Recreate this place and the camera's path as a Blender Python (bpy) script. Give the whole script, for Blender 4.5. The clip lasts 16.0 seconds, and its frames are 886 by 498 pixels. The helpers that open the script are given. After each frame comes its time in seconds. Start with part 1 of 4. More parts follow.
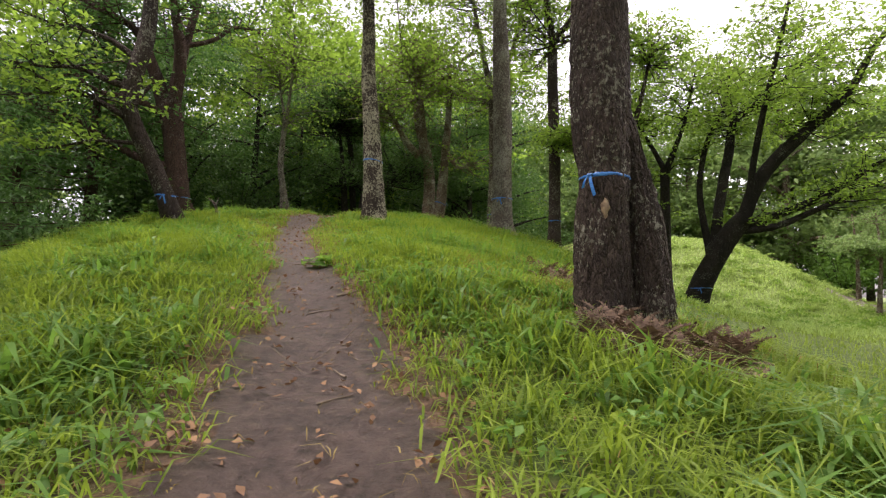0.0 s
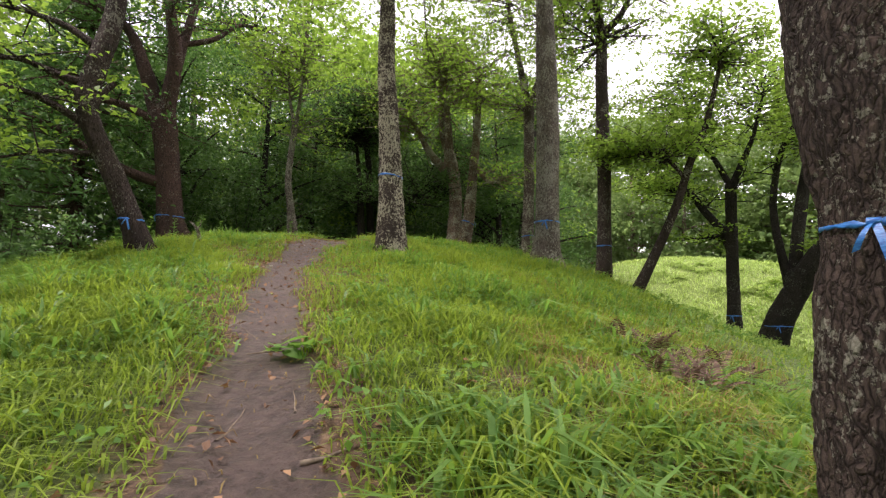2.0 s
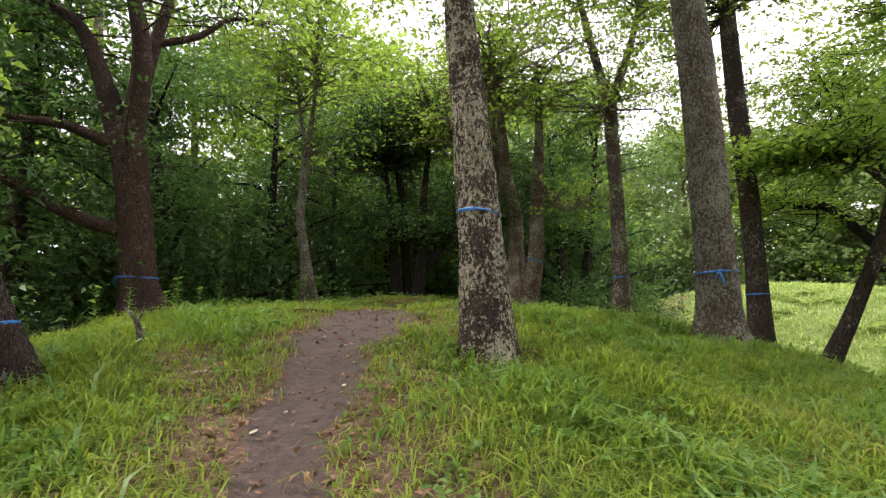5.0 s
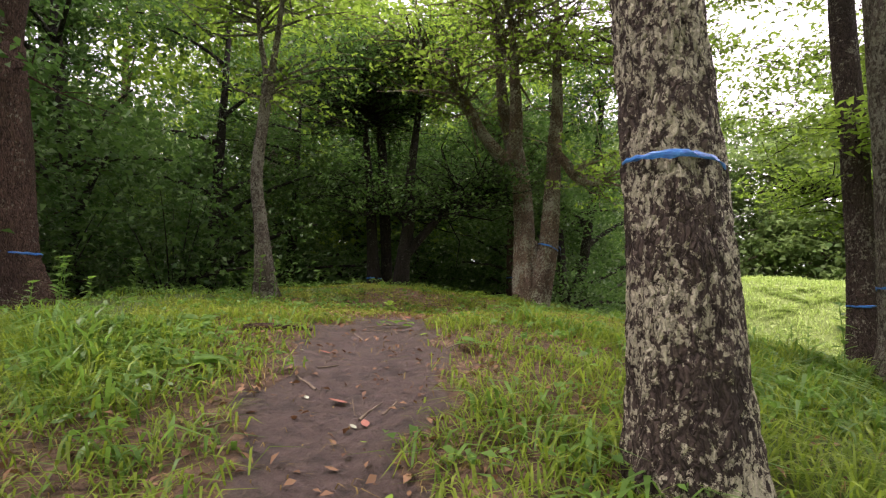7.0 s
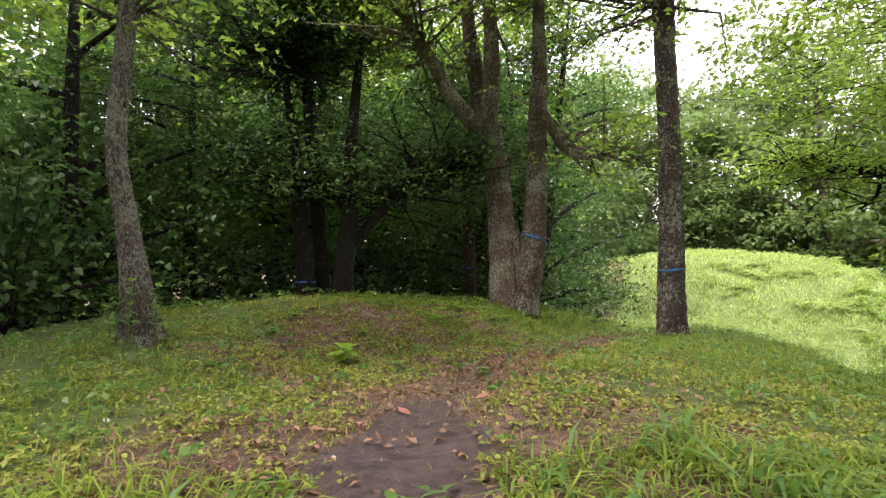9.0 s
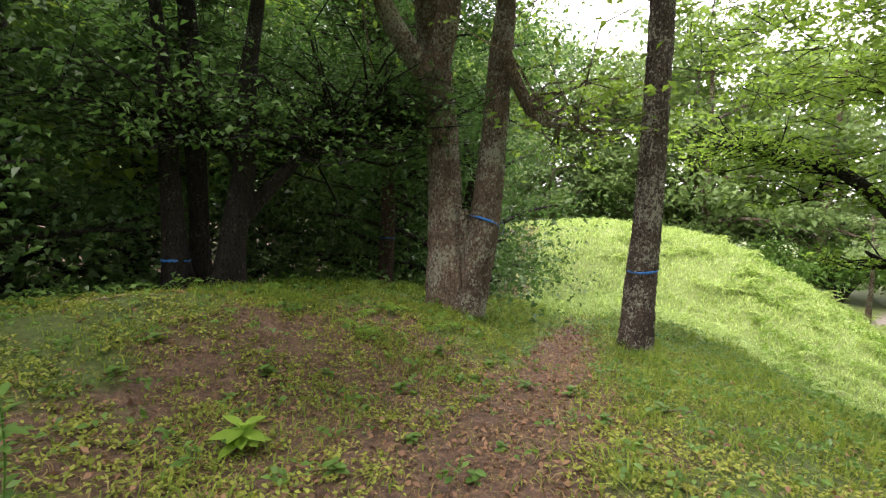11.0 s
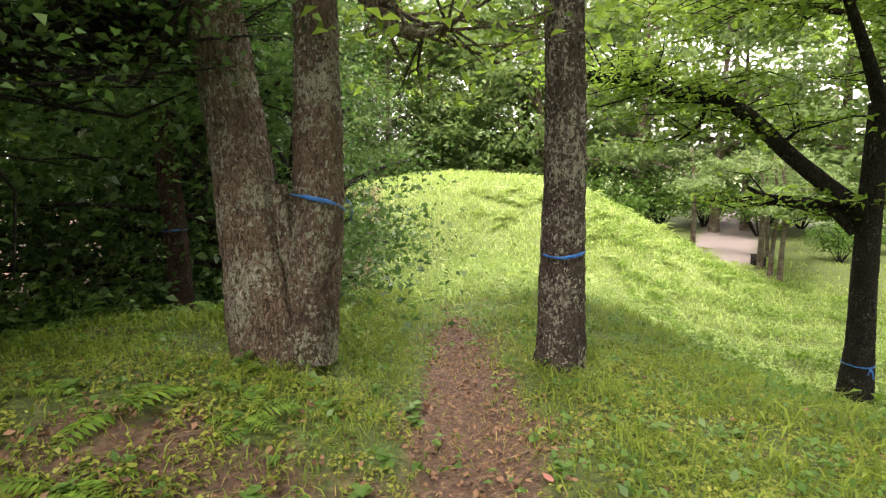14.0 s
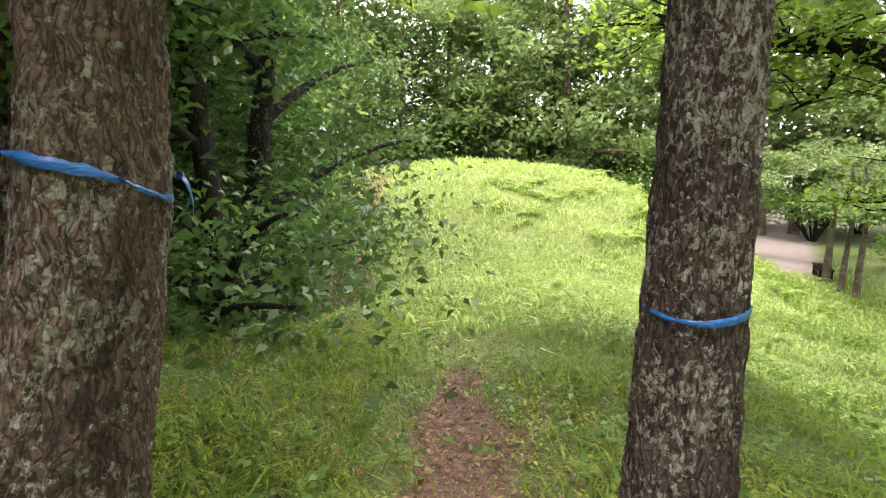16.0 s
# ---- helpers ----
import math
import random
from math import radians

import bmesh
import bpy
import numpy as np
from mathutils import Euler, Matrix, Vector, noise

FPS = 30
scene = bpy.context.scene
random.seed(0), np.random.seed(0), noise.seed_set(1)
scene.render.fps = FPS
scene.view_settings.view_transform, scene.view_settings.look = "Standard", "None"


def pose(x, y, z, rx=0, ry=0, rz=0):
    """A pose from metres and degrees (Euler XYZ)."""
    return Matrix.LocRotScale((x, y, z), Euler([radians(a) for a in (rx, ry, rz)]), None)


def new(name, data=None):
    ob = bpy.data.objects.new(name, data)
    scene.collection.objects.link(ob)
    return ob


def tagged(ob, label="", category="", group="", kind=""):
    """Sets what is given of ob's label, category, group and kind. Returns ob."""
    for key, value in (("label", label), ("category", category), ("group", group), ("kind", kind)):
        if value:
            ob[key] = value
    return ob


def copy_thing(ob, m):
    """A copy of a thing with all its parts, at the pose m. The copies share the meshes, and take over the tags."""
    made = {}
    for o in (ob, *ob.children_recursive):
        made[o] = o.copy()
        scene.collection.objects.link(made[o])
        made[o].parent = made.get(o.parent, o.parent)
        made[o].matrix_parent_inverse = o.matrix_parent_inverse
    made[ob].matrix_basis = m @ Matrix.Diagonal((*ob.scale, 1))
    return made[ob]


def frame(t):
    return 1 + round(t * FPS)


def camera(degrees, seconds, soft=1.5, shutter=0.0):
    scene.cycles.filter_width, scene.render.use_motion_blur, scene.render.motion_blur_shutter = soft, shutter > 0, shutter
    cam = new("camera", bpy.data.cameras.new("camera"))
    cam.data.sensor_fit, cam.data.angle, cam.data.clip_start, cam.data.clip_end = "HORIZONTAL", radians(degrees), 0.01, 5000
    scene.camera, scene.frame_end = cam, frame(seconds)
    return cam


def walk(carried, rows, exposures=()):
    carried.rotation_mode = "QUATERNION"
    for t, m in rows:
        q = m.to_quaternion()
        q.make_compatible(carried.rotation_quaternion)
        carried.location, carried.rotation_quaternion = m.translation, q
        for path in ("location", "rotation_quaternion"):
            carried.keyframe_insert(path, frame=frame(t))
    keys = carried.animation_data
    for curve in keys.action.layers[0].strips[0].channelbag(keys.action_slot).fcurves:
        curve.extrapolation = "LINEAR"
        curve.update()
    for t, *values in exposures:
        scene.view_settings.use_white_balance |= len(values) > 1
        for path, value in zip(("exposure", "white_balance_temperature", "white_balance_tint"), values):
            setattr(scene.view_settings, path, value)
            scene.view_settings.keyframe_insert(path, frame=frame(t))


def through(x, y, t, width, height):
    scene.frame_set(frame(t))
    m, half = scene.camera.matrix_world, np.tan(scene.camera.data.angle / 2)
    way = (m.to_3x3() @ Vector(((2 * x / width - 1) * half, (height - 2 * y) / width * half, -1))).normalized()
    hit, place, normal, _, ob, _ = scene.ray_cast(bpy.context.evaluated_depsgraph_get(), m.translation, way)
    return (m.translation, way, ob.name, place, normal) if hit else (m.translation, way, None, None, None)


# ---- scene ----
cam = camera(81.2, 16.0, soft=1.25)
# seconds, eye x y z in metres, turn about x, y, z in degrees
PATH = [
    (0.0, -0.004, -0.004, 1.500, 94.62, -0.87, -0.59),
    (0.5, -0.062, 0.499, 1.687, 96.19, -0.73, -0.22),
    (1.0, -0.080, 1.015, 1.800, 96.53, -1.38, -0.50),
    (1.5, -0.156, 1.567, 1.959, 95.26, -0.38, 1.69),
    (2.0, -0.225, 2.184, 2.106, 95.89, -1.53, 1.65),
    (2.5, -0.435, 2.897, 2.308, 96.83, -2.33, 4.64),
    (3.0, -0.591, 3.577, 2.495, 96.18, -2.20, 6.33),
    (3.5, -0.873, 4.225, 2.700, 97.39, -1.95, 7.42),
    (4.0, -1.061, 4.865, 2.873, 98.80, -0.69, 7.00),
    (6.5, -2.138, 7.875, 3.511, 96.69, -0.50, -0.16),
    (7.0, -2.396, 8.594, 3.610, 95.81, -1.16, -1.27),
    (7.5, -2.576, 9.275, 3.763, 94.79, -0.70, -5.54),
    (8.0, -2.715, 9.958, 3.945, 94.29, 0.42, -8.42),
    (10.5, -3.210, 12.795, 4.728, 87.62, -2.20, -16.30),
    (11.0, -3.133, 13.226, 4.844, 86.36, -2.89, -22.46),
    (11.5, -2.977, 13.656, 4.971, 86.36, -3.05, -28.26),
    (12.0, -2.908, 14.077, 5.020, 85.22, -1.66, -31.57),
    (12.5, -2.750, 14.488, 4.998, 83.29, 0.37, -33.39),
    (13.0, -2.505, 14.894, 5.000, 81.77, 0.95, -37.12),
    (13.5, -2.222, 15.270, 5.016, 81.54, 2.20, -42.17),
    (14.0, -1.848, 15.668, 4.992, 81.69, 1.92, -40.29),
    (14.5, -1.402, 16.140, 4.946, 80.60, 0.10, -41.45),
    (15.0, -0.948, 16.609, 4.893, 80.97, -0.22, -41.16),
    (15.5, -0.550, 17.073, 4.863, 81.69, 0.01, -41.71),
    (16.0, -0.098, 17.528, 4.817, 80.88, 0.58, -38.15),
]
walk(cam, [(t, pose(x, y, z, rx, ry, rz)) for t, x, y, z, rx, ry, rz in PATH],
     [(0.0, 1.5, 6700, 23), (2.0, 1.74, 6600, 25), (4.0, 1.72, 6600, 23), (7.0, 1.85, 6700, 32), (8.2, 2.08, 6400, 31), (10.5, 2.17, 6400, 27), (13.0, 2.32, 6900, 26), (16.0, 2.44, 6600, 28)])

# world: bright overcast sky, one wide soft sun
world = bpy.data.worlds.new("overcast_sky")
scene.world = world
world.use_nodes = True
wn, wl = world.node_tree.nodes, world.node_tree.links
sky = wn.new("ShaderNodeTexSky")
sky.sky_type, sky.sun_disc = "NISHITA", False
sky.sun_elevation, sky.sun_rotation = radians(58), radians(75)
sky.air_density, sky.dust_density, sky.ozone_density = 1.0, 4.0, 1.0
grey = wn.new("ShaderNodeHueSaturation")
grey.inputs["Saturation"].default_value = 0.18
wn["Background"].inputs["Strength"].default_value = 0.15
wl.new(sky.outputs["Color"], grey.inputs["Color"])
wl.new(grey.outputs["Color"], wn["Background"].inputs["Color"])
sun = new("sun", bpy.data.lights.new("sun", "SUN"))
sun.data.energy, sun.data.angle, sun.data.color = 1.5, radians(25), (1.0, 0.96, 0.9)
sun.matrix_world = pose(0, 0, 30, 32, 0, -75)


# ---- materials ----
def nodes_of(name):
    m = bpy.data.materials.new(name)
    m.use_nodes = True
    n, l = m.node_tree.nodes, m.node_tree.links
    return m, n, l, n["Principled BSDF"]


def ramp(n, l, fac, stops):
    r = n.new("ShaderNodeValToRGB")
    while len(r.color_ramp.elements) < len(stops):
        r.color_ramp.elements.new(0.5)
    for e, (pos, col) in zip(r.color_ramp.elements, stops):
        e.position, e.color = pos, (*col, 1)
    l.new(fac, r.inputs["Fac"])
    return r.outputs["Color"]


def noise_tex(n, l, co, scale, detail=5, rough=0.6, stretch=None):
    if stretch:
        mp = n.new("ShaderNodeMapping")
        mp.inputs["Scale"].default_value = stretch
        l.new(co, mp.inputs["Vector"])
        co = mp.outputs["Vector"]
    t = n.new("ShaderNodeTexNoise")
    t.inputs["Scale"].default_value, t.inputs["Detail"].default_value, t.inputs["Roughness"].default_value = scale, detail, rough
    l.new(co, t.inputs["Vector"])
    return t.outputs["Fac"]


def mix(n, l, fac, a, b, kind="MIX"):
    m = n.new("ShaderNodeMix")
    m.data_type, m.blend_type = "RGBA", kind
    for sock, v in ((m.inputs[0], fac), (m.inputs[6], a), (m.inputs[7], b)):
        if isinstance(v, (int, float)):
            sock.default_value = v
        elif isinstance(v, tuple):
            sock.default_value = (*v, 1)
        else:
            l.new(v, sock)
    return m.outputs[2]


def bump(n, l, bsdf, height, strength, distance):
    b = n.new("ShaderNodeBump")
    b.inputs["Strength"].default_value, b.inputs["Distance"].default_value = strength, distance
    l.new(height, b.inputs["Height"])
    l.new(b.outputs["Normal"], bsdf.inputs["Normal"])


def bark(name, dark, light, lichen, amount, flake=48.0):
    """Furrowed bark: upright ridges and cracks, small plates, and flakes of lichen (amount 0 to 1)."""
    m, n, l, b = nodes_of(name)
    co = n.new("ShaderNodeTexCoord").outputs["Object"]
    warp = n.new("ShaderNodeTexNoise")
    warp.inputs["Scale"].default_value, warp.inputs["Detail"].default_value = 11.0, 6
    l.new(co, warp.inputs["Vector"])
    add = n.new("ShaderNodeMixRGB")
    add.blend_type, add.inputs[0].default_value = "ADD", 0.07
    l.new(co, add.inputs[1])
    l.new(warp.outputs["Color"], add.inputs[2])
    wco = add.outputs[0]
    mq = n.new("ShaderNodeMapping")
    mq.inputs["Scale"].default_value = (1, 1, 0.24)
    l.new(wco, mq.inputs["Vector"])
    plate = n.new("ShaderNodeTexVoronoi")
    plate.feature, plate.inputs["Scale"].default_value = "DISTANCE_TO_EDGE", 46.0
    l.new(mq.outputs["Vector"], plate.inputs["Vector"])
    ridge = noise_tex(n, l, wco, 34, 6, 0.65, (1, 1, 0.17))
    crack = n.new("ShaderNodeMath")
    crack.operation = "MULTIPLY_ADD"
    l.new(plate.outputs["Distance"], crack.inputs[0])
    crack.inputs[1].default_value = 1.3
    l.new(ridge, crack.inputs[2])
    furrow = ramp(n, l, crack.outputs[0], ((0.46, (0, 0, 0)), (0.62, (0.6, 0.6, 0.6)), (0.85, (1, 1, 1))))
    grain = noise_tex(n, l, wco, 55, 8, 0.75, (1, 1, 0.45))
    mp = n.new("ShaderNodeMapping")
    mp.inputs["Scale"].default_value = (1, 1, 0.7)
    l.new(wco, mp.inputs["Vector"])
    vor = n.new("ShaderNodeTexVoronoi")
    vor.inputs["Scale"].default_value = flake
    l.new(mp.outputs["Vector"], vor.inputs["Vector"])
    cell = n.new("ShaderNodeSeparateColor")
    l.new(vor.outputs["Color"], cell.inputs[0])
    tone = ramp(n, l, grain, ((0.28, dark), (0.72, light)))
    tone = mix(n, l, 0.3, tone, ramp(n, l, cell.outputs[1], ((0, dark), (1, light))))
    col = mix(n, l, 0.8, tone, ramp(n, l, furrow, ((0.0, (0.16, 0.14, 0.13)), (0.75, (1, 1, 1)))), "MULTIPLY")
    stain = noise_tex(n, l, co, 1.3, 4, 0.6, (1, 1, 0.35))
    col = mix(n, l, ramp(n, l, stain, ((0.48, (0, 0, 0)), (0.66, (0.75, 0.75, 0.75)))), col, tuple(c * 0.8 for c in dark))
    region = noise_tex(n, l, co, 29, 9, 0.74, (1, 1, 0.8))
    big = noise_tex(n, l, co, 2.6, 3, 0.55)
    s = n.new("ShaderNodeMath")
    s.operation = "MULTIPLY_ADD"
    l.new(cell.outputs[0], s.inputs[0])
    s.inputs[1].default_value = 0.12
    l.new(region, s.inputs[2])
    s2 = n.new("ShaderNodeMath")
    s2.operation = "MULTIPLY_ADD"
    l.new(big, s2.inputs[0])
    s2.inputs[1].default_value = 0.6
    l.new(s.outputs[0], s2.inputs[2])
    lo = 1.085 - 0.25 * amount
    mask = ramp(n, l, s2.outputs[0], ((lo - 0.012, (0, 0, 0)), (lo + 0.012, (1, 1, 1))))
    mask = mix(n, l, 0.85, mask, ramp(n, l, furrow, ((0.05, (0, 0, 0)), (0.25, (1, 1, 1)))), "MULTIPLY")
    pale = ramp(n, l, noise_tex(n, l, co, 90, 4, 0.7), ((0.3, tuple(c * 0.5 for c in lichen)), (0.7, lichen)))
    col = mix(n, l, mask, col, pale)
    l.new(col, b.inputs["Base Color"])
    b.inputs["Roughness"].default_value = 0.9
    b.inputs["Specular IOR Level"].default_value = 0.2
    h = mix(n, l, 0.3, furrow, grain)
    h = mix(n, l, 0.15, h, mask)
    bump(n, l, b, h, 1.0, 0.05)
    return m


def leaf_mat(name, dark, light, glow, gloss=0.45, through=0.35):
    """A leaf: colour varies from leaf to leaf; light comes through."""
    m, n, l, b = nodes_of(name)
    rnd = n.new("ShaderNodeNewGeometry").outputs["Random Per Island"]
    pos = n.new("ShaderNodeTexCoord").outputs["Object"]
    tone = mix(n, l, 0.4, rnd, noise_tex(n, l, pos, 0.9, 2))
    col = ramp(n, l, tone, ((0.15, dark), (0.8, light)))
    l.new(col, b.inputs["Base Color"])
    b.inputs["Roughness"].default_value = gloss
    b.inputs["Specular IOR Level"].default_value = 0.18
    tr = n.new("ShaderNodeBsdfTranslucent")
    l.new(ramp(n, l, tone, ((0.15, tuple(c * 0.75 for c in glow)), (0.8, glow))), tr.inputs["Color"])
    ms = n.new("ShaderNodeMixShader")
    ms.inputs[0].default_value = through
    l.new(b.outputs[0], ms.inputs[1])
    l.new(tr.outputs[0], ms.inputs[2])
    l.new(ms.outputs[0], n["Material Output"].inputs["Surface"])
    return m


def plain(name, dark, light, rough=0.8, scale=20.0, depth=0.01):
    m, n, l, b = nodes_of(name)
    co = n.new("ShaderNodeTexCoord").outputs["Object"]
    f = noise_tex(n, l, co, scale, 6)
    l.new(ramp(n, l, f, ((0.3, dark), (0.7, light))), b.inputs["Base Color"])
    b.inputs["Roughness"].default_value = rough
    if depth:
        bump(n, l, b, f, 0.5, depth)
    return m


BARK_DARK = bark("wet_dark_bark", (0.022, 0.016, 0.013), (0.11, 0.08, 0.064), (0.27, 0.26, 0.2), 0.5)
BARK_LICHEN = bark("lichen_bark", (0.034, 0.025, 0.02), (0.12, 0.092, 0.074), (0.52, 0.49, 0.35), 0.82, 62.0)
BARK_GREY = bark("grey_bark", (0.07, 0.057, 0.046), (0.22, 0.185, 0.145), (0.34, 0.33, 0.26), 0.8, 60.0)
BARK_BROWN = bark("brown_bark", (0.065, 0.046, 0.033), (0.32, 0.235, 0.16), (0.42, 0.42, 0.31), 0.74, 45.0)
BARK_RED = bark("reddish_bark", (0.034, 0.02, 0.016), (0.14, 0.085, 0.063), (0.22, 0.2, 0.16), 0.3)
BARK_BLACK = bark("black_bark", (0.014, 0.012, 0.011), (0.062, 0.051, 0.043), (0.16, 0.17, 0.13), 0.3)
BARK_SPOT = bark("spotted_bark", (0.05, 0.038, 0.031), (0.19, 0.148, 0.118), (0.48, 0.47, 0.36), 0.7, 62.0)
LEAF_OAK = leaf_mat("oak_leaf", (0.045, 0.1, 0.016), (0.15, 0.23, 0.035), (0.3, 0.48, 0.06), 0.5, 0.5)
LEAF_DARK = leaf_mat("evergreen_leaf", (0.022, 0.06, 0.02), (0.1, 0.17, 0.05), (0.12, 0.26, 0.05), 0.4, 0.3)
LEAF_PINE = leaf_mat("conifer_needle", (0.025, 0.07, 0.018), (0.08, 0.16, 0.04), (0.11, 0.24, 0.05), 0.5, 0.3)
LEAF_PALE = leaf_mat("pale_leaf", (0.08, 0.15, 0.05), (0.2, 0.29, 0.1), (0.3, 0.45, 0.13))
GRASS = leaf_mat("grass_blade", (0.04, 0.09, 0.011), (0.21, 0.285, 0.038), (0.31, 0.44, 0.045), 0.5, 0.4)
# lush meadow grass in open sun; the extra light is put into its colour
GRASS_SUNLIT = leaf_mat("sunlit_grass", (0.15, 0.25, 0.05), (0.34, 0.45, 0.13), (0.46, 0.62, 0.16), 0.5, 0.4)
STRAW = leaf_mat("dry_grass", (0.15, 0.1, 0.035), (0.34, 0.27, 0.1), (0.3, 0.2, 0.08), 0.7, 0.2)
WEED = leaf_mat("weed_leaf", (0.04, 0.1, 0.02), (0.12, 0.22, 0.05), (0.22, 0.42, 0.06), 0.4, 0.35)
CREEPER = leaf_mat("creeping_leaf", (0.1, 0.14, 0.02), (0.3, 0.33, 0.06), (0.34, 0.42, 0.06), 0.5, 0.3)
LIME = leaf_mat("young_leaf", (0.12, 0.24, 0.03), (0.26, 0.4, 0.06), (0.4, 0.6, 0.08), 0.4, 0.4)
DEAD_LEAF = leaf_mat("dead_leaf", (0.1, 0.055, 0.035), (0.3, 0.18, 0.1), (0.25, 0.12, 0.05), 0.6, 0.15)
WOOD = plain("stick_wood", (0.07, 0.05, 0.035), (0.22, 0.17, 0.12), 0.85, 30)
WOOD_PALE = plain("pale_stick_wood", (0.25, 0.21, 0.16), (0.45, 0.39, 0.3), 0.85, 30)
RAW_WOOD = plain("raw_wood", (0.1, 0.062, 0.036), (0.26, 0.18, 0.105), 0.75, 30)
TAPE, tn, tl, tb = nodes_of("blue_plastic_tape")
tape_f = noise_tex(tn, tl, tn.new("ShaderNodeTexCoord").outputs["Object"], 40, 4, 0.6, (1, 1, 5))
tl.new(ramp(tn, tl, tape_f, ((0.35, (0.008, 0.07, 0.28)), (0.62, (0.03, 0.19, 0.5)), (0.75, (0.2, 0.42, 0.72)))), tb.inputs["Base Color"])
tb.inputs["Roughness"].default_value = 0.3
bump(tn, tl, tb, tape_f, 0.6, 0.004)

GROUND, gn, gl, gb = nodes_of("soil_and_turf")
gco = gn.new("ShaderNodeTexCoord").outputs["Object"]


def layer(name):
    a = gn.new("ShaderNodeAttribute")
    a.attribute_name = name
    return a.outputs["Fac"]


g_fine = noise_tex(gn, gl, gco, 16, 9, 0.7)
g_mid = noise_tex(gn, gl, gco, 2.2, 6, 0.62)
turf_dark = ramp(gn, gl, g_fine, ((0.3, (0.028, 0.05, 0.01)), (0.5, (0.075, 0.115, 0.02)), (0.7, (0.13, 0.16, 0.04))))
# turf of the open meadow, its sunlight painted as a paler green
sunlit_turf = ramp(gn, gl, g_fine, ((0.3, (0.08, 0.11, 0.02)), (0.5, (0.15, 0.21, 0.045)), (0.7, (0.24, 0.3, 0.08))))
litter = ramp(gn, gl, g_fine, ((0.32, (0.035, 0.02, 0.013)), (0.52, (0.12, 0.07, 0.042)), (0.74, (0.28, 0.185, 0.105))))
mud = mix(gn, gl, g_mid, ramp(gn, gl, g_fine, ((0.3, (0.036, 0.021, 0.017)), (0.7, (0.095, 0.06, 0.048)))), ramp(gn, gl, g_fine, ((0.3, (0.055, 0.036, 0.031)), (0.7, (0.125, 0.086, 0.072)))))
clod = noise_tex(gn, gl, gco, 9, 8, 0.72)
mud = mix(gn, gl, ramp(gn, gl, clod, ((0.38, (0.8, 0.8, 0.8)), (0.5, (0, 0, 0)))), mud, (0.022, 0.014, 0.011))
mud = mix(gn, gl, ramp(gn, gl, noise_tex(gn, gl, gco, 26, 6, 0.7), ((0.6, (0, 0, 0)), (0.68, (0.55, 0.55, 0.55)))), mud, (0.17, 0.12, 0.08))
edge = noise_tex(gn, gl, gco, 4.5, 7, 0.7)


def fuzzy(attr, spread):
    s = gn.new("ShaderNodeMath")
    s.operation = "MULTIPLY_ADD"
    gl.new(edge, s.inputs[0])
    s.inputs[1].default_value = spread
    gl.new(attr, s.inputs[2])
    return ramp(gn, gl, s.outputs[0], ((0.5 + spread * 0.36, (0, 0, 0)), (0.56 + spread * 0.56, (1, 1, 1))))


turf = mix(gn, gl, layer("sunlit_turf"), turf_dark, sunlit_turf)
g_col = mix(gn, gl, fuzzy(layer("litter"), 0.5), turf, litter)
g_bare = fuzzy(layer("bare"), 0.4)
g_col = mix(gn, gl, g_bare, g_col, mud)
gravel = ramp(gn, gl, g_fine, ((0.3, (0.2, 0.165, 0.14)), (0.7, (0.36, 0.31, 0.27))))
g_col = mix(gn, gl, layer("track"), g_col, gravel)
gl.new(g_col, gb.inputs["Base Color"])
gl.new(ramp(gn, gl, g_bare, ((0, (0.9, 0.9, 0.9)), (1, (0.55, 0.55, 0.55)))), gb.inputs["Roughness"])
bump(gn, gl, gb, mix(gn, gl, 0.4, clod, g_fine), 1.0, 0.1)
MOSS = plain("moss", (0.05, 0.07, 0.015), (0.12, 0.14, 0.035), 0.95, 40)
FROND = leaf_mat("fern_frond", (0.07, 0.15, 0.02), (0.16, 0.28, 0.04), (0.28, 0.45, 0.05), 0.5, 0.35)
DEAD_FROND = leaf_mat("dead_fern", (0.06, 0.04, 0.029), (0.21, 0.143, 0.1), (0.14, 0.08, 0.045), 0.8, 0.15)
PINK_LEAF = leaf_mat("reddish_leaf", (0.25, 0.09, 0.07), (0.42, 0.19, 0.14), (0.3, 0.1, 0.06), 0.6, 0.15)
PALE_UNDER = leaf_mat("pale_leaf_underside", (0.3, 0.34, 0.24), (0.5, 0.52, 0.4), (0.3, 0.4, 0.2), 0.6, 0.2)
BRACKEN = leaf_mat("bracken", (0.13, 0.22, 0.04), (0.28, 0.38, 0.09), (0.4, 0.56, 0.12), 0.5, 0.35)


# ---- ground: a ridge with a worn footpath, a grassy mound, a valley with a track ----
def smooth(e0, e1, v):
    u = np.clip((v - e0) / (e1 - e0), 0, 1)
    return u * u * (3 - 2 * u)


def curve_at(knots, v):
    """Smooth run through (place, value) knots."""
    k = np.array(knots, float)
    return sum(np.interp(np.asarray(v, float) + d, k[:, 0], k[:, 1]) for d in (-0.9, -0.45, 0, 0.45, 0.9)) / 5


SPINE_X = ((-40, 2), (-3, 0.15), (0, -0.1), (3.5, -0.75), (6, -1.65), (8.2, -2.35), (10, -2.75), (12.6, -2.9), (15, -2.5), (16.2, -1.45), (17.3, -0.3), (18.4, 0.65), (19.5, 1.52), (20.6, 2.4), (22.4, 3.9), (25.7, 6.4), (29, 8.7), (60, 30))
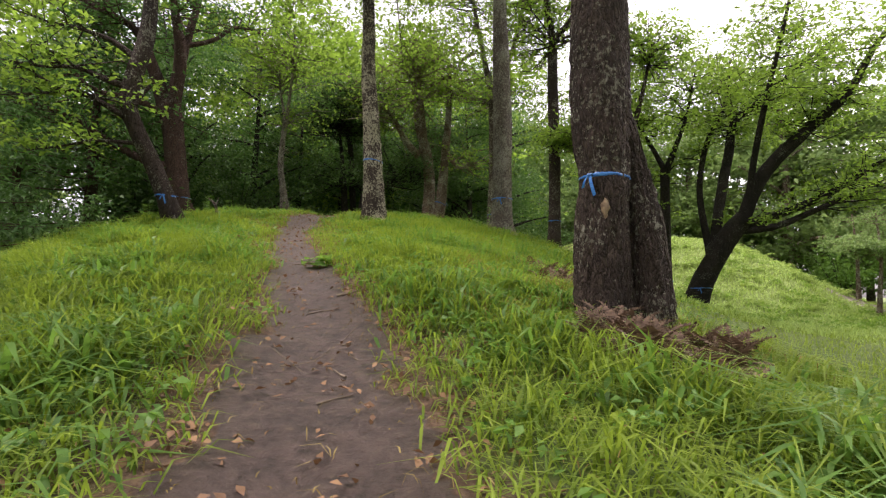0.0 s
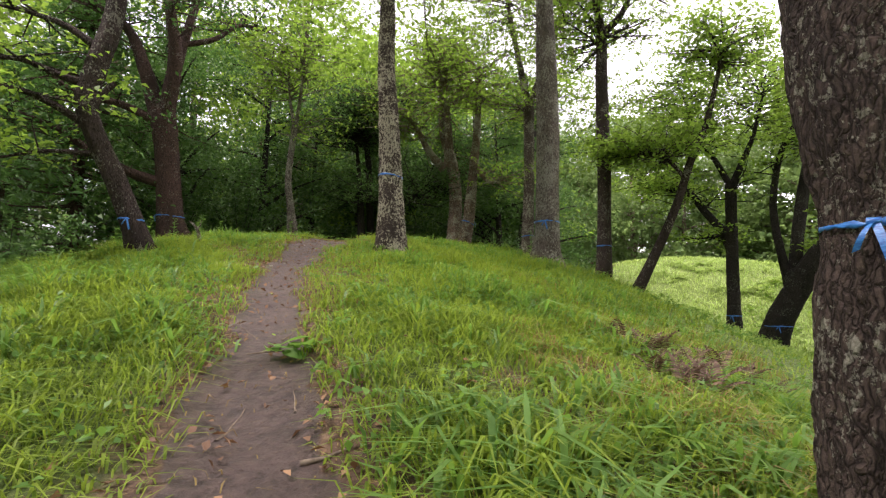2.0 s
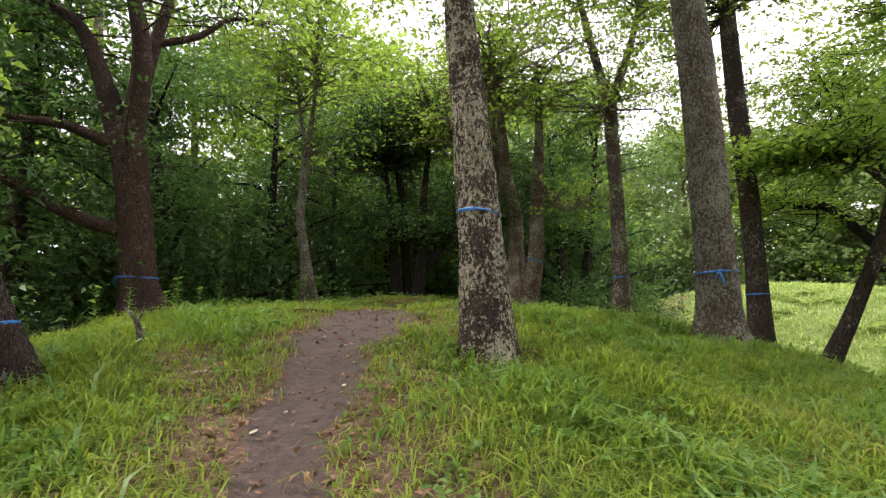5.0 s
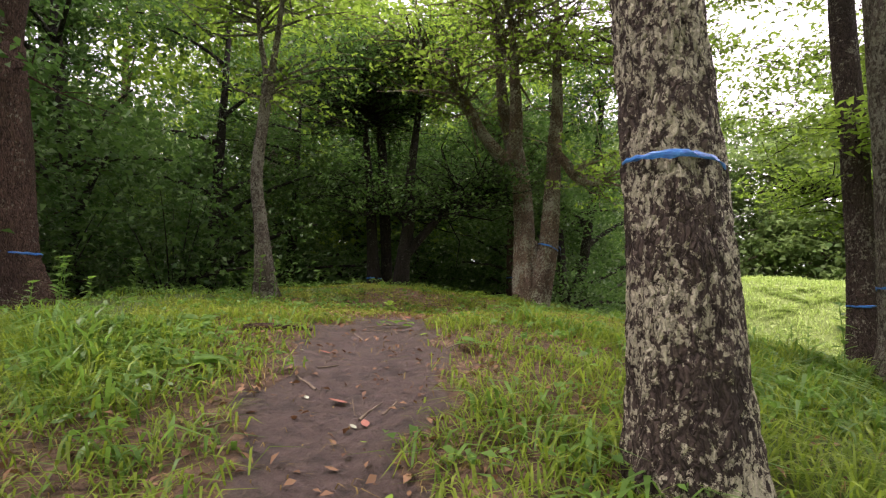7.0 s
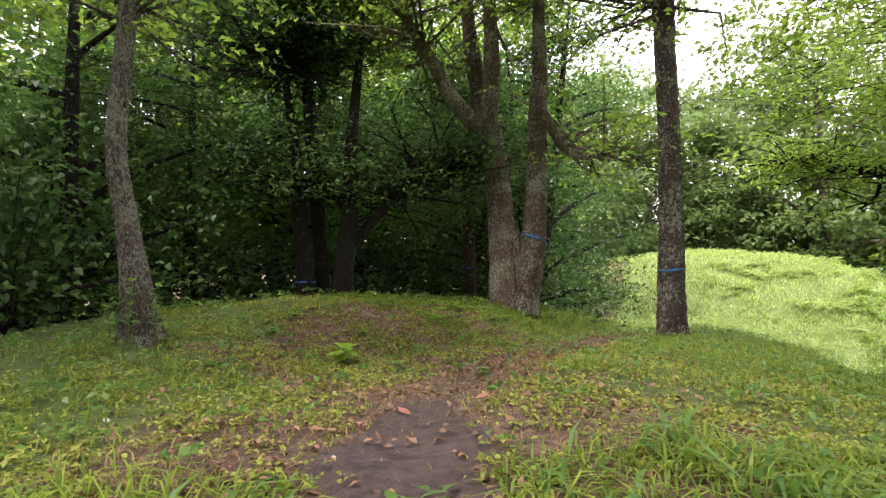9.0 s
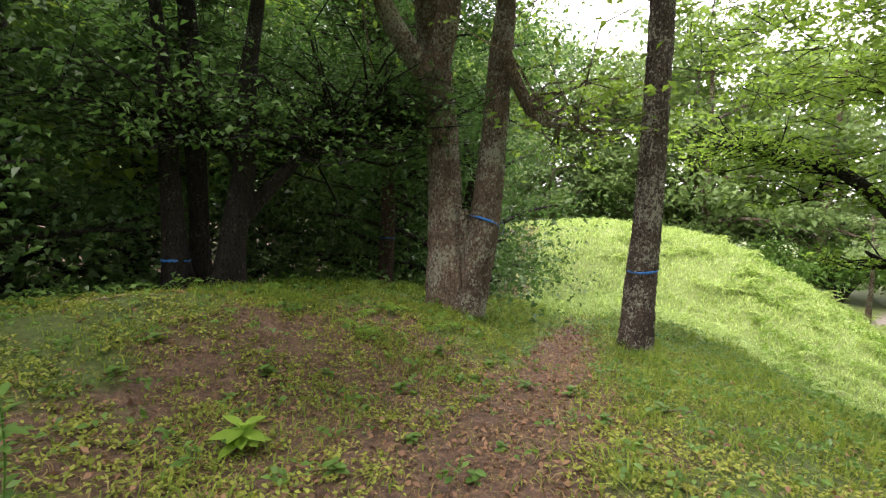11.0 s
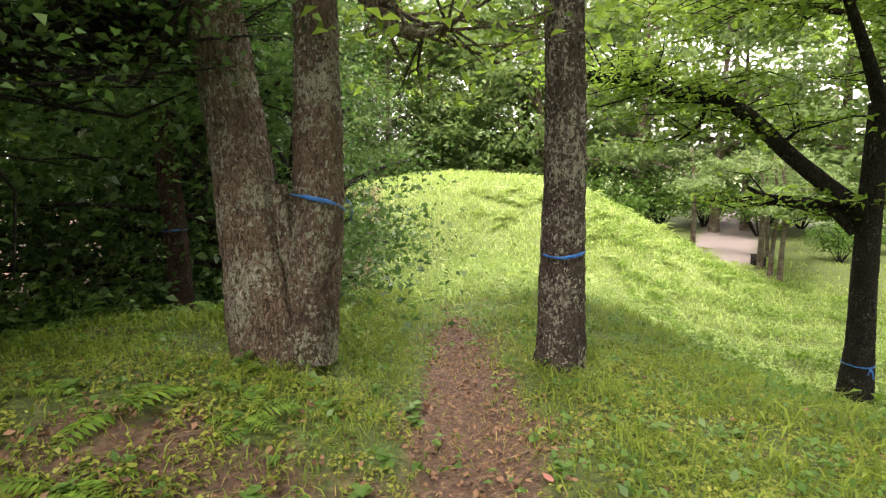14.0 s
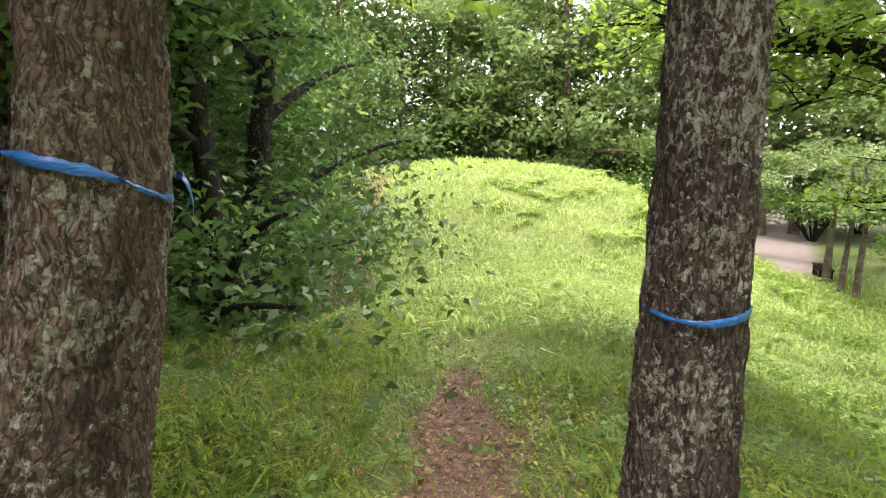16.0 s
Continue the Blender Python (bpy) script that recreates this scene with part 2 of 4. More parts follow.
SPINE_Z = ((-60, -6), (-6, -0.9), (0, 0.42), (3.8, 1.32), (5, 1.66), (7.5, 2.17), (10, 2.76), (11.5, 3.1), (12.7, 3.36), (14, 3.5), (16, 3.42), (17.5, 3.32), (18.4, 3.2), (20.5, 3.03), (23.2, 2.75), (25.7, 2.55), (60, 2.0))
MOUND = (13.2, 33.2)


def rough(x, y, s, seed=0.0):
    """Cheap rolling unevenness from a few sines."""
    return (np.sin(x * s + 1.3 + seed) * np.cos(y * s * 1.13 + seed) + 0.6 * np.sin(x * s * 2.3 + y * s * 1.7 + seed * 2) + 0.4 * np.cos(x * s * 3.9 - y * s * 4.3 + seed)) / 2


def path_gap(x, y):
    return np.abs(x - curve_at(SPINE_X, y)) / np.sqrt(1 + np.clip((curve_at(SPINE_X, y + 0.3) - curve_at(SPINE_X, y - 0.3)) / 0.6, -1.2, 1.2) ** 2)


def ground(x, y):
    x, y = np.asarray(x, float), np.asarray(y, float)
    d = x - curve_at(SPINE_X, y)
    crest = curve_at(SPINE_Z, y)
    right = np.maximum(d - 0.6, 0)
    kr = 0.062 - 0.03 * smooth(5, 12, y) + 0.02 * smooth(15.5, 18, y)
    down_r = np.where(right < 6, kr * right ** 2, kr * 36 + kr * 12 * (right - 6))
    left = np.maximum(-d - 1.0, 0)
    back = smooth(12, 17, y) * (1 - smooth(22, 27, y))
    down_l = 0.035 * left ** 2 * (1 - 0.8 * back) + 0.5 * np.maximum(left - 3.2 - 3.5 * back, 0)
    lift = back * 0.38 * smooth(0.5, 4, left)
    lift = lift + 0.48 * smooth(16.8, 19.3, y) * (1 - smooth(21.5, 26, y)) * smooth(0.2, 2.0, -d)
    down_l = down_l + smooth(21, 26, y) * 0.3 * left
    floor_r = -0.6 + 0.05 * np.clip(y, -10, 30)
    floor_l = -1.6 + 0.09 * np.clip(y, -10, 25)
    z_r = crest - down_r
    z_l = crest - down_l + lift
    soft_r = np.logaddexp(z_r * 2.2, floor_r * 2.2) / 2.2
    soft_l = np.logaddexp(z_l * 2.2, floor_l * 2.2) / 2.2
    z = np.where(d > 0, soft_r, soft_l)
    seam = np.logaddexp(crest * 2.2, floor_r * 2.2) / 2.2 - np.logaddexp(crest * 2.2, floor_l * 2.2) / 2.2
    z = z - np.where(d > 0, 0, -seam) * smooth(-6, 0, d)
    r = np.hypot(x - MOUND[0], (y - MOUND[1]))
    dome = 5.0 - 0.3 * smooth(0, 4, r) - 4.6 * smooth(3.2, 14.5, r)
    z = np.logaddexp(z * 2.5, dome * 2.5) / 2.5
    trod = np.exp(-(path_gap(x, y) / 0.42) ** 2) * (1 - smooth(20, 24, y))
    z = z - 0.06 * trod + 0.045 * rough(x, y, 1.1) + 0.02 * rough(x, y, 3.7, 2.0) * (1 - 0.5 * trod) + 0.014 * rough(x, y, 8.3, 1.0) * trod
    return z


def gz(x, y):
    return float(ground(x, y))


def bare_at(x, y):
    """1 on trodden earth, 0 in the grass."""
    half = np.interp(y, (-6, 0, 3, 5, 8, 10, 12, 13.6, 14.4, 15.5, 19, 21, 21.6), (0.55, 0.55, 0.42, 0.29, 0.24, 0.3, 0.55, 0.42, 0.2, 0.22, 0.2, 0.1, 0.0))
    half = half * (1 + 0.38 * rough(x, y, 2.7, 4.0) + 0.3 * rough(x, y, 7.0, 1.0))
    return smooth(1.4, 0.6, path_gap(x, y) / np.maximum(half, 1e-3)) * (half > 0.02) * (1 - (0.85 - 0.15 * rough(x, y, 1.6, 8.0)) * smooth(14.0, 15.5, y))


def litter_at(x, y):
    """1 where leaf litter and dry grass cover the ground."""
    d = path_gap(x, y)
    worn = np.exp(-(d / np.interp(y, (0, 6, 8, 10, 13, 17, 20, 23), (1.2, 0.7, 1.3, 1.7, 2.2, 0.7, 0.4, 0.2))) ** 2) * (1 - smooth(20, 23, y))
    top = 1.0 * np.exp(-(((x + 2.0) / 2.5) ** 2 + ((y - 17.0) / 2.5) ** 2) ** 1.8) + 1.1 * np.exp(-(((x + 2.3) / 2.2) ** 2 + ((y - 12.4) / 2.2) ** 2))
    wood = 0.6 * smooth(20.5, 23, y) * smooth(0.4, -1.0, x - curve_at(SPINE_X, y) + 1.2)
    fern = 0.45 * np.exp(-(((x - 1.3) / 0.7) ** 2 + ((y - 3.4) / 0.6) ** 2)) + 0.75 * np.exp(-(((x - 0.7) / 0.9) ** 2 + ((y - 5.2) / 1.1) ** 2))
    strip = 1.2 * np.exp(-(d / 0.3) ** 2) * smooth(13, 15, y) * (1 - smooth(20, 22, y))
    return np.clip(np.maximum.reduce([0.9 * worn, 0.8 * top, wood, fern, strip]) + 0.25 * rough(x, y, 1.9, 5.0), 0, 1)


def sunlit_at(x, y):
    """Sunlight painted as paler green: 1 on the open mound meadow and valley side."""
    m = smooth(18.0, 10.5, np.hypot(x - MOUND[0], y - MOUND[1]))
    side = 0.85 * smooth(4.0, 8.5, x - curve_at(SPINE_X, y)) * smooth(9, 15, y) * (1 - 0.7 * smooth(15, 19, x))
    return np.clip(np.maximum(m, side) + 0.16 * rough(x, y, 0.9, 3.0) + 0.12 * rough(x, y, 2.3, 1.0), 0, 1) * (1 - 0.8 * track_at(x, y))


def track_at(x, y):
    """1 on the gravel track in the valley."""
    return smooth(1.9, 1.3, np.abs(y - (25.2 + 0.32 * (x - 22)))) * smooth(18.3, 20, x)


def mesh_of(name, verts, faces, mats):
    """A mesh from arrays of vertices and of faces with the same corner count."""
    me = bpy.data.meshes.new(name)
    faces = np.asarray(faces, np.int32)
    k = faces.shape[1]
    me.vertices.add(len(verts))
    me.vertices.foreach_set("co", np.asarray(verts, np.float32).ravel())
    me.loops.add(faces.size)
    me.loops.foreach_set("vertex_index", faces.ravel())
    me.polygons.add(len(faces))
    me.polygons.foreach_set("loop_start", np.arange(0, faces.size, k, dtype=np.int32))
    me.update(calc_edges=True)
    for m in mats if isinstance(mats, (list, tuple)) else [mats]:
        me.materials.append(m)
    return me


def shade_smooth(me):
    me.polygons.foreach_set("use_smooth", np.ones(len(me.polygons), bool))
    return me


def axis(lo, hi, lo2, hi2, step, far):
    """Fine between lo and hi, coarser to lo2 and hi2, then ever wider to the horizon."""
    inner = np.concatenate((np.arange(lo2, lo, 0.5), np.arange(lo, hi, step), np.arange(hi, hi2, 0.5)))
    out = 0.5 * np.cumsum(1.22 ** np.arange(1, 60))
    out = out[out < far]
    return np.concatenate((inner[0] - out[::-1], inner, inner[-1] + out))


gx, gy = axis(-7, 6, -20, 34, 0.09, 900), axis(-1, 22, -6, 46, 0.09, 900)
GXX, GYY = np.meshgrid(gx, gy)
gv = np.stack((GXX, GYY, ground(GXX, GYY)), -1).reshape(-1, 3)
ii = np.arange(len(gy) - 1)[:, None] * len(gx) + np.arange(len(gx) - 1)[None, :]
gq = np.stack((ii, ii + 1, ii + 1 + len(gx), ii + len(gx)), -1).reshape(-1, 4)
ground_me = shade_smooth(mesh_of("ground", gv, gq, GROUND))
for key, fn in (("bare", bare_at), ("track", track_at), ("litter", litter_at), ("sunlit_turf", sunlit_at)):
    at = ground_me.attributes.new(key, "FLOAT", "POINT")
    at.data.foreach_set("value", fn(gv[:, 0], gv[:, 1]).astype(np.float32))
tagged(new("ground", ground_me), "grassy ridge with a worn muddy footpath and a mound", "ground", kind="structure")


# ---- trees ----
rng = np.random.default_rng(7)


def part(name, me, parent, label=""):
    ob = new(name, me)
    ob.parent = parent
    if label:
        tagged(ob, label)
    return ob


def thing(name, at, label, category, group=""):
    return tagged(new(name), label, category, group) if at is None else _placed(name, at, label, category, group)


def _placed(name, at, label, category, group):
    ob = new(name)
    ob.location = at
    return tagged(ob, label, category, group)


def resample(pts, step):
    """A smooth run of (x, y, z, r) through the knots, one about every step metres."""
    p = np.array(pts, float)
    s = np.concatenate(([0], np.cumsum(np.linalg.norm(np.diff(p[:, :3], axis=0), axis=1))))
    n = max(3, int(s[-1] / step))
    u = np.linspace(0, s[-1], n)
    g = np.gradient(p, s, axis=0)
    k = np.clip(np.searchsorted(s, u, side="right") - 1, 0, len(s) - 2)
    h = (s[k + 1] - s[k])[:, None]
    t = ((u - s[k])[:, None]) / h
    out = (2 * t ** 3 - 3 * t ** 2 + 1) * p[k] + (t ** 3 - 2 * t ** 2 + t) * h * g[k] + (-2 * t ** 3 + 3 * t ** 2) * p[k + 1] + (t ** 3 - t ** 2) * h * g[k + 1]
    out[:, 3] = np.maximum(np.interp(u, s, p[:, 3]), 0.003)
    return out


def ridges(a, s, around, along):
    """Upright bark ridges over angle and height: 0 in a crack, 1 on a plate."""
    g = rng.uniform(0, 1, (int(s[-1] * along) + 3, around))
    A, S = np.meshgrid(a / (2 * np.pi) * around, s * along)
    A = A + 0.8 * np.sin(S * 0.9 + 0.6 * np.sin(A * 0.7))
    i, j = np.floor(S).astype(int), np.floor(A).astype(int)
    u, v = S - i, A - j
    u, v = u * u * (3 - 2 * u), v * v * (3 - 2 * v)
    n = (g[i, j % around] * (1 - v) + g[i, (j + 1) % around] * v) * (1 - u) + (g[i + 1, j % around] * (1 - v) + g[i + 1, (j + 1) % around] * v) * u
    return np.abs(2 * n - 1) ** 0.7


def tube_arrays(run, seg, knots=0.0, flare=0.0):
    """Verts and quads of a round, slightly lumpy stem along a run; flare spreads its foot into root ridges."""
    n = len(run)
    c = run[:, :3]
    tan = np.gradient(c, axis=0)
    tan /= np.linalg.norm(tan, axis=1)[:, None]
    ref = np.array((1.0, 0.0, 0.0)) if abs(tan[0, 0]) < 0.8 else np.array((0.0, 1.0, 0.0))
    u = np.cross(tan, ref)
    u /= np.linalg.norm(u, axis=1)[:, None]
    w = np.cross(tan, u)
    a = np.linspace(0, 2 * np.pi, seg, endpoint=False)
    s = np.concatenate(([0], np.cumsum(np.linalg.norm(np.diff(c, axis=0), axis=1))))
    ph = rng.uniform(0, 6.3, 6)
    rad = np.ones((n, seg))
    if knots:
        A, S = np.meshgrid(a, s)
        rad += knots * (0.5 * np.sin(2 * A + ph[0] + S * 1.1) + 0.4 * np.sin(3 * A + ph[1] - S * 1.9) + 0.35 * np.sin(5 * A + ph[2] + 3.1 * S) + 0.3 * np.sin(9 * A + ph[3] + 0.8 * np.sin(5 * S)))
        rad += knots * 0.5 * rng.normal(0, 0.5, (n, seg))
        if flare:
            foot = np.exp(-S / 0.22)
            rad += flare * foot * (0.55 + 0.6 * np.maximum(0, np.sin(4 * A + ph[4])) + 0.3 * np.sin(7 * A + ph[5]))
    r = run[:, 3][:, None] * rad
    if seg >= 60:
        r = r + 0.022 * (ridges(a, s, int(max(18, 2 * np.pi * run[0, 3] / 0.05)), 7.0) - 0.6)
    v = c[:, None, :] + r[..., None] * (np.cos(a)[None, :, None] * u[:, None, :] + np.sin(a)[None, :, None] * w[:, None, :])
    i = np.arange(n - 1)[:, None] * seg
    j = np.arange(seg)[None, :]
    k = (j + 1) % seg
    q = np.stack((i + j, i + k, i + seg + k, i + seg + j), -1).reshape(-1, 4)
    tip = np.array([[(n - 1) * seg + x for x in (0, max(1, seg // 4), max(1, seg // 2), seg - 1)]])
    if seg < 4:
        return v.reshape(-1, 3), q
    return v.reshape(-1, 3), np.concatenate((q, tip))


def joined(pieces):
    vs, fs, o = [], [], 0
    for v, f in pieces:
        vs.append(v)
        fs.append(f + o)
        o += len(v)
    return np.concatenate(vs), np.concatenate(fs)


def leaves_at(centres, normals, size, aspect=0.55, fold=0.18):
    """Pointed leaves, folded a little along the rib, one at each centre."""
    n = len(centres)
    a = rng.normal(size=(n, 3))
    along = np.cross(normals, a)
    along /= np.linalg.norm(along, axis=1)[:, None] + 1e-9
    side = np.cross(normals, along)
    L = (size * rng.uniform(0.65, 1.3, n))[:, None]
    up = normals * L * fold
    v = np.stack((centres - along * L * 0.5, centres + side * L * aspect * 0.5 + up, centres + along * L * 0.5 - up * 0.6, centres - side * L * aspect * 0.5 + up), 1)
    f = np.arange(4 * n).reshape(n, 4)
    return v.reshape(-1, 3), f


def spray(centres, spread, per, size, flat=0.35, aspect=0.55):
    """Tufts of leaves: per leaves round each centre, lying rather flat."""
    c = np.repeat(centres, per, axis=0)
    off = rng.normal(0, 1, (len(c), 3)) * spread
    off[:, 2] *= flat
    c = c + off
    nrm = rng.normal(0, 0.55, (len(c), 3)) + np.array((0, 0, 1.0))
    nrm /= np.linalg.norm(nrm, axis=1)[:, None]
    return leaves_at(c, nrm, size, aspect)


def branchlets(runs, count, length, droop=0.0, rise=0.35):
    """Side twigs off the outer part of the limbs: runs of (x, y, z, r)."""
    out = []
    total = np.array([len(r) for r in runs], float)
    for _ in range(count):
        r = runs[rng.choice(len(runs), p=total / total.sum())]
        k = int(len(r) * rng.uniform(0.35, 1.0) ** 0.8) - 1
        p0 = r[max(k, 1)]
        ax = r[max(k, 1), :3] - r[max(k, 1) - 1, :3]
        ax /= np.linalg.norm(ax) + 1e-9
        d = rng.normal(size=3) + 0.5 * ax
        d[2] = abs(d[2]) * rise + rng.normal(0, 0.15) - droop
        d /= np.linalg.norm(d)
        ln = length * rng.uniform(0.5, 1.25)
        n = 5
        t = np.linspace(0, 1, n)
        side = rng.normal(0, 0.12, 3)
        pts = p0[:3] + d * (t * ln)[:, None] + side * (np.sin(t * 3.1) * ln)[:, None] + np.array((0, 0, -0.12)) * (t ** 2 * ln)[:, None]
        rr = min(p0[3] * 0.6, 0.006 + 0.012 * ln) * (1 - 0.85 * t) + 0.002
        out.append(np.column_stack((pts, rr)))
    return out


def ribbon(parent, centre, r, tilt=0.0, tail=None, loose=1.0):
    """A band of plastic tape tied round a trunk, with a knot and a loose end (tail: its angle)."""
    seg = 40
    a = np.linspace(0, 2 * np.pi, seg, endpoint=False)
    rows = []
    for dz, dr in ((-0.012, 0.0), (-0.005, 0.004), (0.005, 0.004), (0.012, 0.0)):
        wob = 0.006 * np.sin(3 * a + dz * 60) + 0.004 * rng.normal(size=seg)
        rr = r * 1.06 + dr + 0.008 * np.sin(2 * a)
        rows.append(np.stack((rr * np.cos(a), rr * np.sin(a), dz + wob + tilt * np.cos(a) * r), -1))
    v = np.concatenate(rows) + np.array(centre)
    j = np.arange(seg)
    k = (j + 1) % seg
    q = np.concatenate([np.stack((i * seg + j, i * seg + k, (i + 1) * seg + k, (i + 1) * seg + j), -1) for i in range(3)])
    band = part("ribbon", shade_smooth(mesh_of("ribbon", v, q, TAPE)), parent, "blue plastic tape tied round the trunk")
    if tail is not None:
        rr = r * 1.08 + 0.02
        p0 = np.array(centre) + np.array((rr * math.cos(tail), rr * math.sin(tail), 0.0))
        out = np.array((math.cos(tail), math.sin(tail), 0.0))
        sd = np.array((-out[1], out[0], 0.0))
        pcs = []
        for s, ln in ((1, 0.17 * loose), (-1, 0.1)):
            t = np.linspace(0, 1, 6)[:, None]
            mid = p0 + out * 0.03 * np.sin(t * 2.5) + sd * s * 0.05 * t + np.array((0, 0, -ln)) * t ** 1.3
            wv = sd * 0.012 + np.array((0, 0, 0.006))
            vv = np.concatenate((mid - wv, mid + wv, mid - wv + out * 0.002, mid + wv + out * 0.002))
            i = np.arange(5)
            pcs.append((vv, np.concatenate((np.stack((i, i + 1, i + 7, i + 6), -1), np.stack((i + 12, i + 18, i + 19, i + 13), -1)))))
        kn, kf = tube_arrays(np.array([(*(p0 + sd * x), 0.014) for x in (-0.02, 0.0, 0.02)]), 8)
        part("knot", mesh_of("knot", *joined(pcs + [(kn, kf)]), TAPE), band)


def tree(label, stems, mat, leaf=None, twigs=60, twig_len=1.3, per=16, size=0.125, tape=None, tail=None, tape_on=0, thick=1.0, seg=28, flare=0.5, tilt=0.0, droop=0.0, extra=(), group="", rise=0.35, fused=0, loose=1.0):
    """A grown tree: trunk first, then limbs, side twigs and leaves; tape: the height at which it is tied; fused: stems grown together with the trunk."""
    stems = [[(x, y, z, r * thick) for x, y, z, r in s] for s in stems]
    x0, y0, z0, r0 = stems[0][0]
    base = np.array((x0, y0, gz(x0, y0) - 0.08))
    foot = [list(q) for q in stems[0]]
    foot[0][2] = base[2]
    if foot[1][2] < base[2] + 0.25:
        foot[1][2] = base[2] + 0.25
    ob = _placed("tree", base, label, "tree", group)
    loc = lambda run: run - np.array((*base, 0))
    fine = 0.045 if seg >= 60 else 0.07 if seg > 20 else 0.16
    runs = [loc(resample(foot, fine))] + [loc(resample(s, fine if k < fused else 0.11)) for k, s in enumerate(stems[1:])]
    part("trunk", shade_smooth(mesh_of("trunk", *tube_arrays(runs[0], seg, 0.055, flare), mat)), ob)
    for r in runs[1:1 + fused]:
        part("side_stem", shade_smooth(mesh_of("side_stem", *tube_arrays(r, seg, 0.055, flare * 0.5), mat)), ob)
    for r in runs[1 + fused:]:
        part("limb", shade_smooth(mesh_of("limb", *tube_arrays(r, 12, 0.06), mat)), ob)
    if tape:
        k = int(np.argmin(np.abs(runs[tape_on][:, 2] + base[2] - tape)))
        ribbon(ob, runs[tape_on][k, :3], runs[tape_on][k, 3], tilt, tail, loose)
    if leaf:
        high = [runs[0][int(len(runs[0]) * 0.62):]] if len(stems) < 2 else [runs[0][int(len(runs[0]) * 0.85):]]
        lim = high + [r[int(len(r) * 0.62):: 2] for r in runs[1:1 + fused] if r[-1, 3] < 0.06] + [r for r in runs[1 + fused:] if len(r) > 3]
        tw = branchlets(lim, twigs, twig_len, droop, rise)
        tw += branchlets(tw, int(twigs * 1.6), twig_len * 0.5, droop, rise)
        for cx, cy, cz, rx, ry, rz, n in extra:
            for _ in range(n):
                p = rng.normal(size=3)
                p = p / np.linalg.norm(p) * rng.uniform(0.3, 1) ** 0.5 * np.array((rx, ry, rz)) + np.array((cx, cy, cz)) - base
                d = rng.normal(size=3) * np.array((1, 1, 0.3))
                d = d / np.linalg.norm(d) * rng.uniform(0.4, 0.9)
                t = np.linspace(0, 1, 5)
                tw.append(np.column_stack((p + d * (t - 0.5)[:, None], 0.008 * (1 - 0.8 * t) + 0.002)))
        tag_twigs = part("twig_growth", mesh_of("twig_growth", *joined([tube_arrays(r[:: 2], 3) for r in tw]), mat), ob)
        tagged(tag_twigs, kind="stuff")
        ends = np.concatenate([r[2:, :3][:: 1] for r in tw])
        part("crown", mesh_of("crown", *spray(ends, 0.14, max(2, per // 4), size), leaf), ob)
    return ob

# trunks and limbs: (x, y, z, radius) along each stem, trunk first
T1 = [
    [(1.35, 4.12, 0.90, 0.255), (1.33, 4.12, 1.47, 0.225), (1.31, 4.10, 2.06, 0.205), (1.33, 4.10, 2.46, 0.190), (1.31, 4.12, 2.75, 0.215), (1.31, 4.15, 3.05, 0.235), (1.32, 4.20, 3.50, 0.235), (1.36, 4.25, 4.20, 0.230), (1.45, 4.30, 6.00, 0.220), (1.50, 4.35, 7.50, 0.170)],
    [(1.70, 4.12, 0.86, 0.215), (1.69, 4.12, 1.48, 0.185), (1.64, 4.12, 2.06, 0.155), (1.56, 4.14, 2.55, 0.125), (1.46, 4.15, 3.05, 0.090), (1.38, 4.20, 3.50, 0.060)],
    [(1.50, 4.35, 7.20, 0.130), (0.50, 3.40, 8.20, 0.090), (-0.80, 2.60, 9.00, 0.050), (-1.80, 2.00, 9.40, 0.020)],
    [(1.50, 4.35, 7.30, 0.130), (2.60, 5.20, 8.30, 0.090), (3.80, 6.20, 9.20, 0.030)],
    [(1.50, 4.35, 7.40, 0.120), (0.60, 5.60, 8.80, 0.080), (-0.60, 7.00, 9.60, 0.030)],
    [(1.50, 4.35, 7.00, 0.100), (3.00, 3.20, 8.00, 0.070), (4.20, 2.40, 8.60, 0.020)],
]
LICH = [
    [(-1.36, 10.68, 2.92, 0.255), (-1.37, 10.68, 3.25, 0.228), (-1.40, 10.68, 4.04, 0.193), (-1.47, 10.68, 5.10, 0.175), (-1.55, 10.67, 6.18, 0.150), (-1.57, 10.67, 7.03, 0.131), (-1.61, 10.67, 8.30, 0.113), (-1.68, 10.66, 10.17, 0.072)],
]
S2 = [
    [(1.54, 12.74, 2.68, 0.328), (1.56, 12.74, 3.34, 0.260), (1.56, 12.74, 4.25, 0.240), (1.57, 12.74, 5.65, 0.233), (1.53, 12.75, 7.02, 0.214), (1.49, 12.76, 8.14, 0.186), (1.48, 12.76, 10.05, 0.147), (1.46, 12.77, 12.78, 0.086)],
]
S3 = [
    [(3.50, 15.60, 2.53, 0.211), (3.53, 15.59, 4.18, 0.176), (3.52, 15.59, 6.00, 0.168), (3.48, 15.61, 7.91, 0.157), (3.48, 15.61, 9.56, 0.144)],
    [(3.48, 15.61, 9.36, 0.114), (3.23, 15.42, 10.77, 0.082), (2.99, 15.06, 13.09, 0.045)],
    [(3.49, 15.61, 9.42, 0.114), (3.87, 15.48, 9.78, 0.089), (4.32, 15.34, 10.84, 0.056), (4.69, 15.25, 12.46, 0.027)],
]
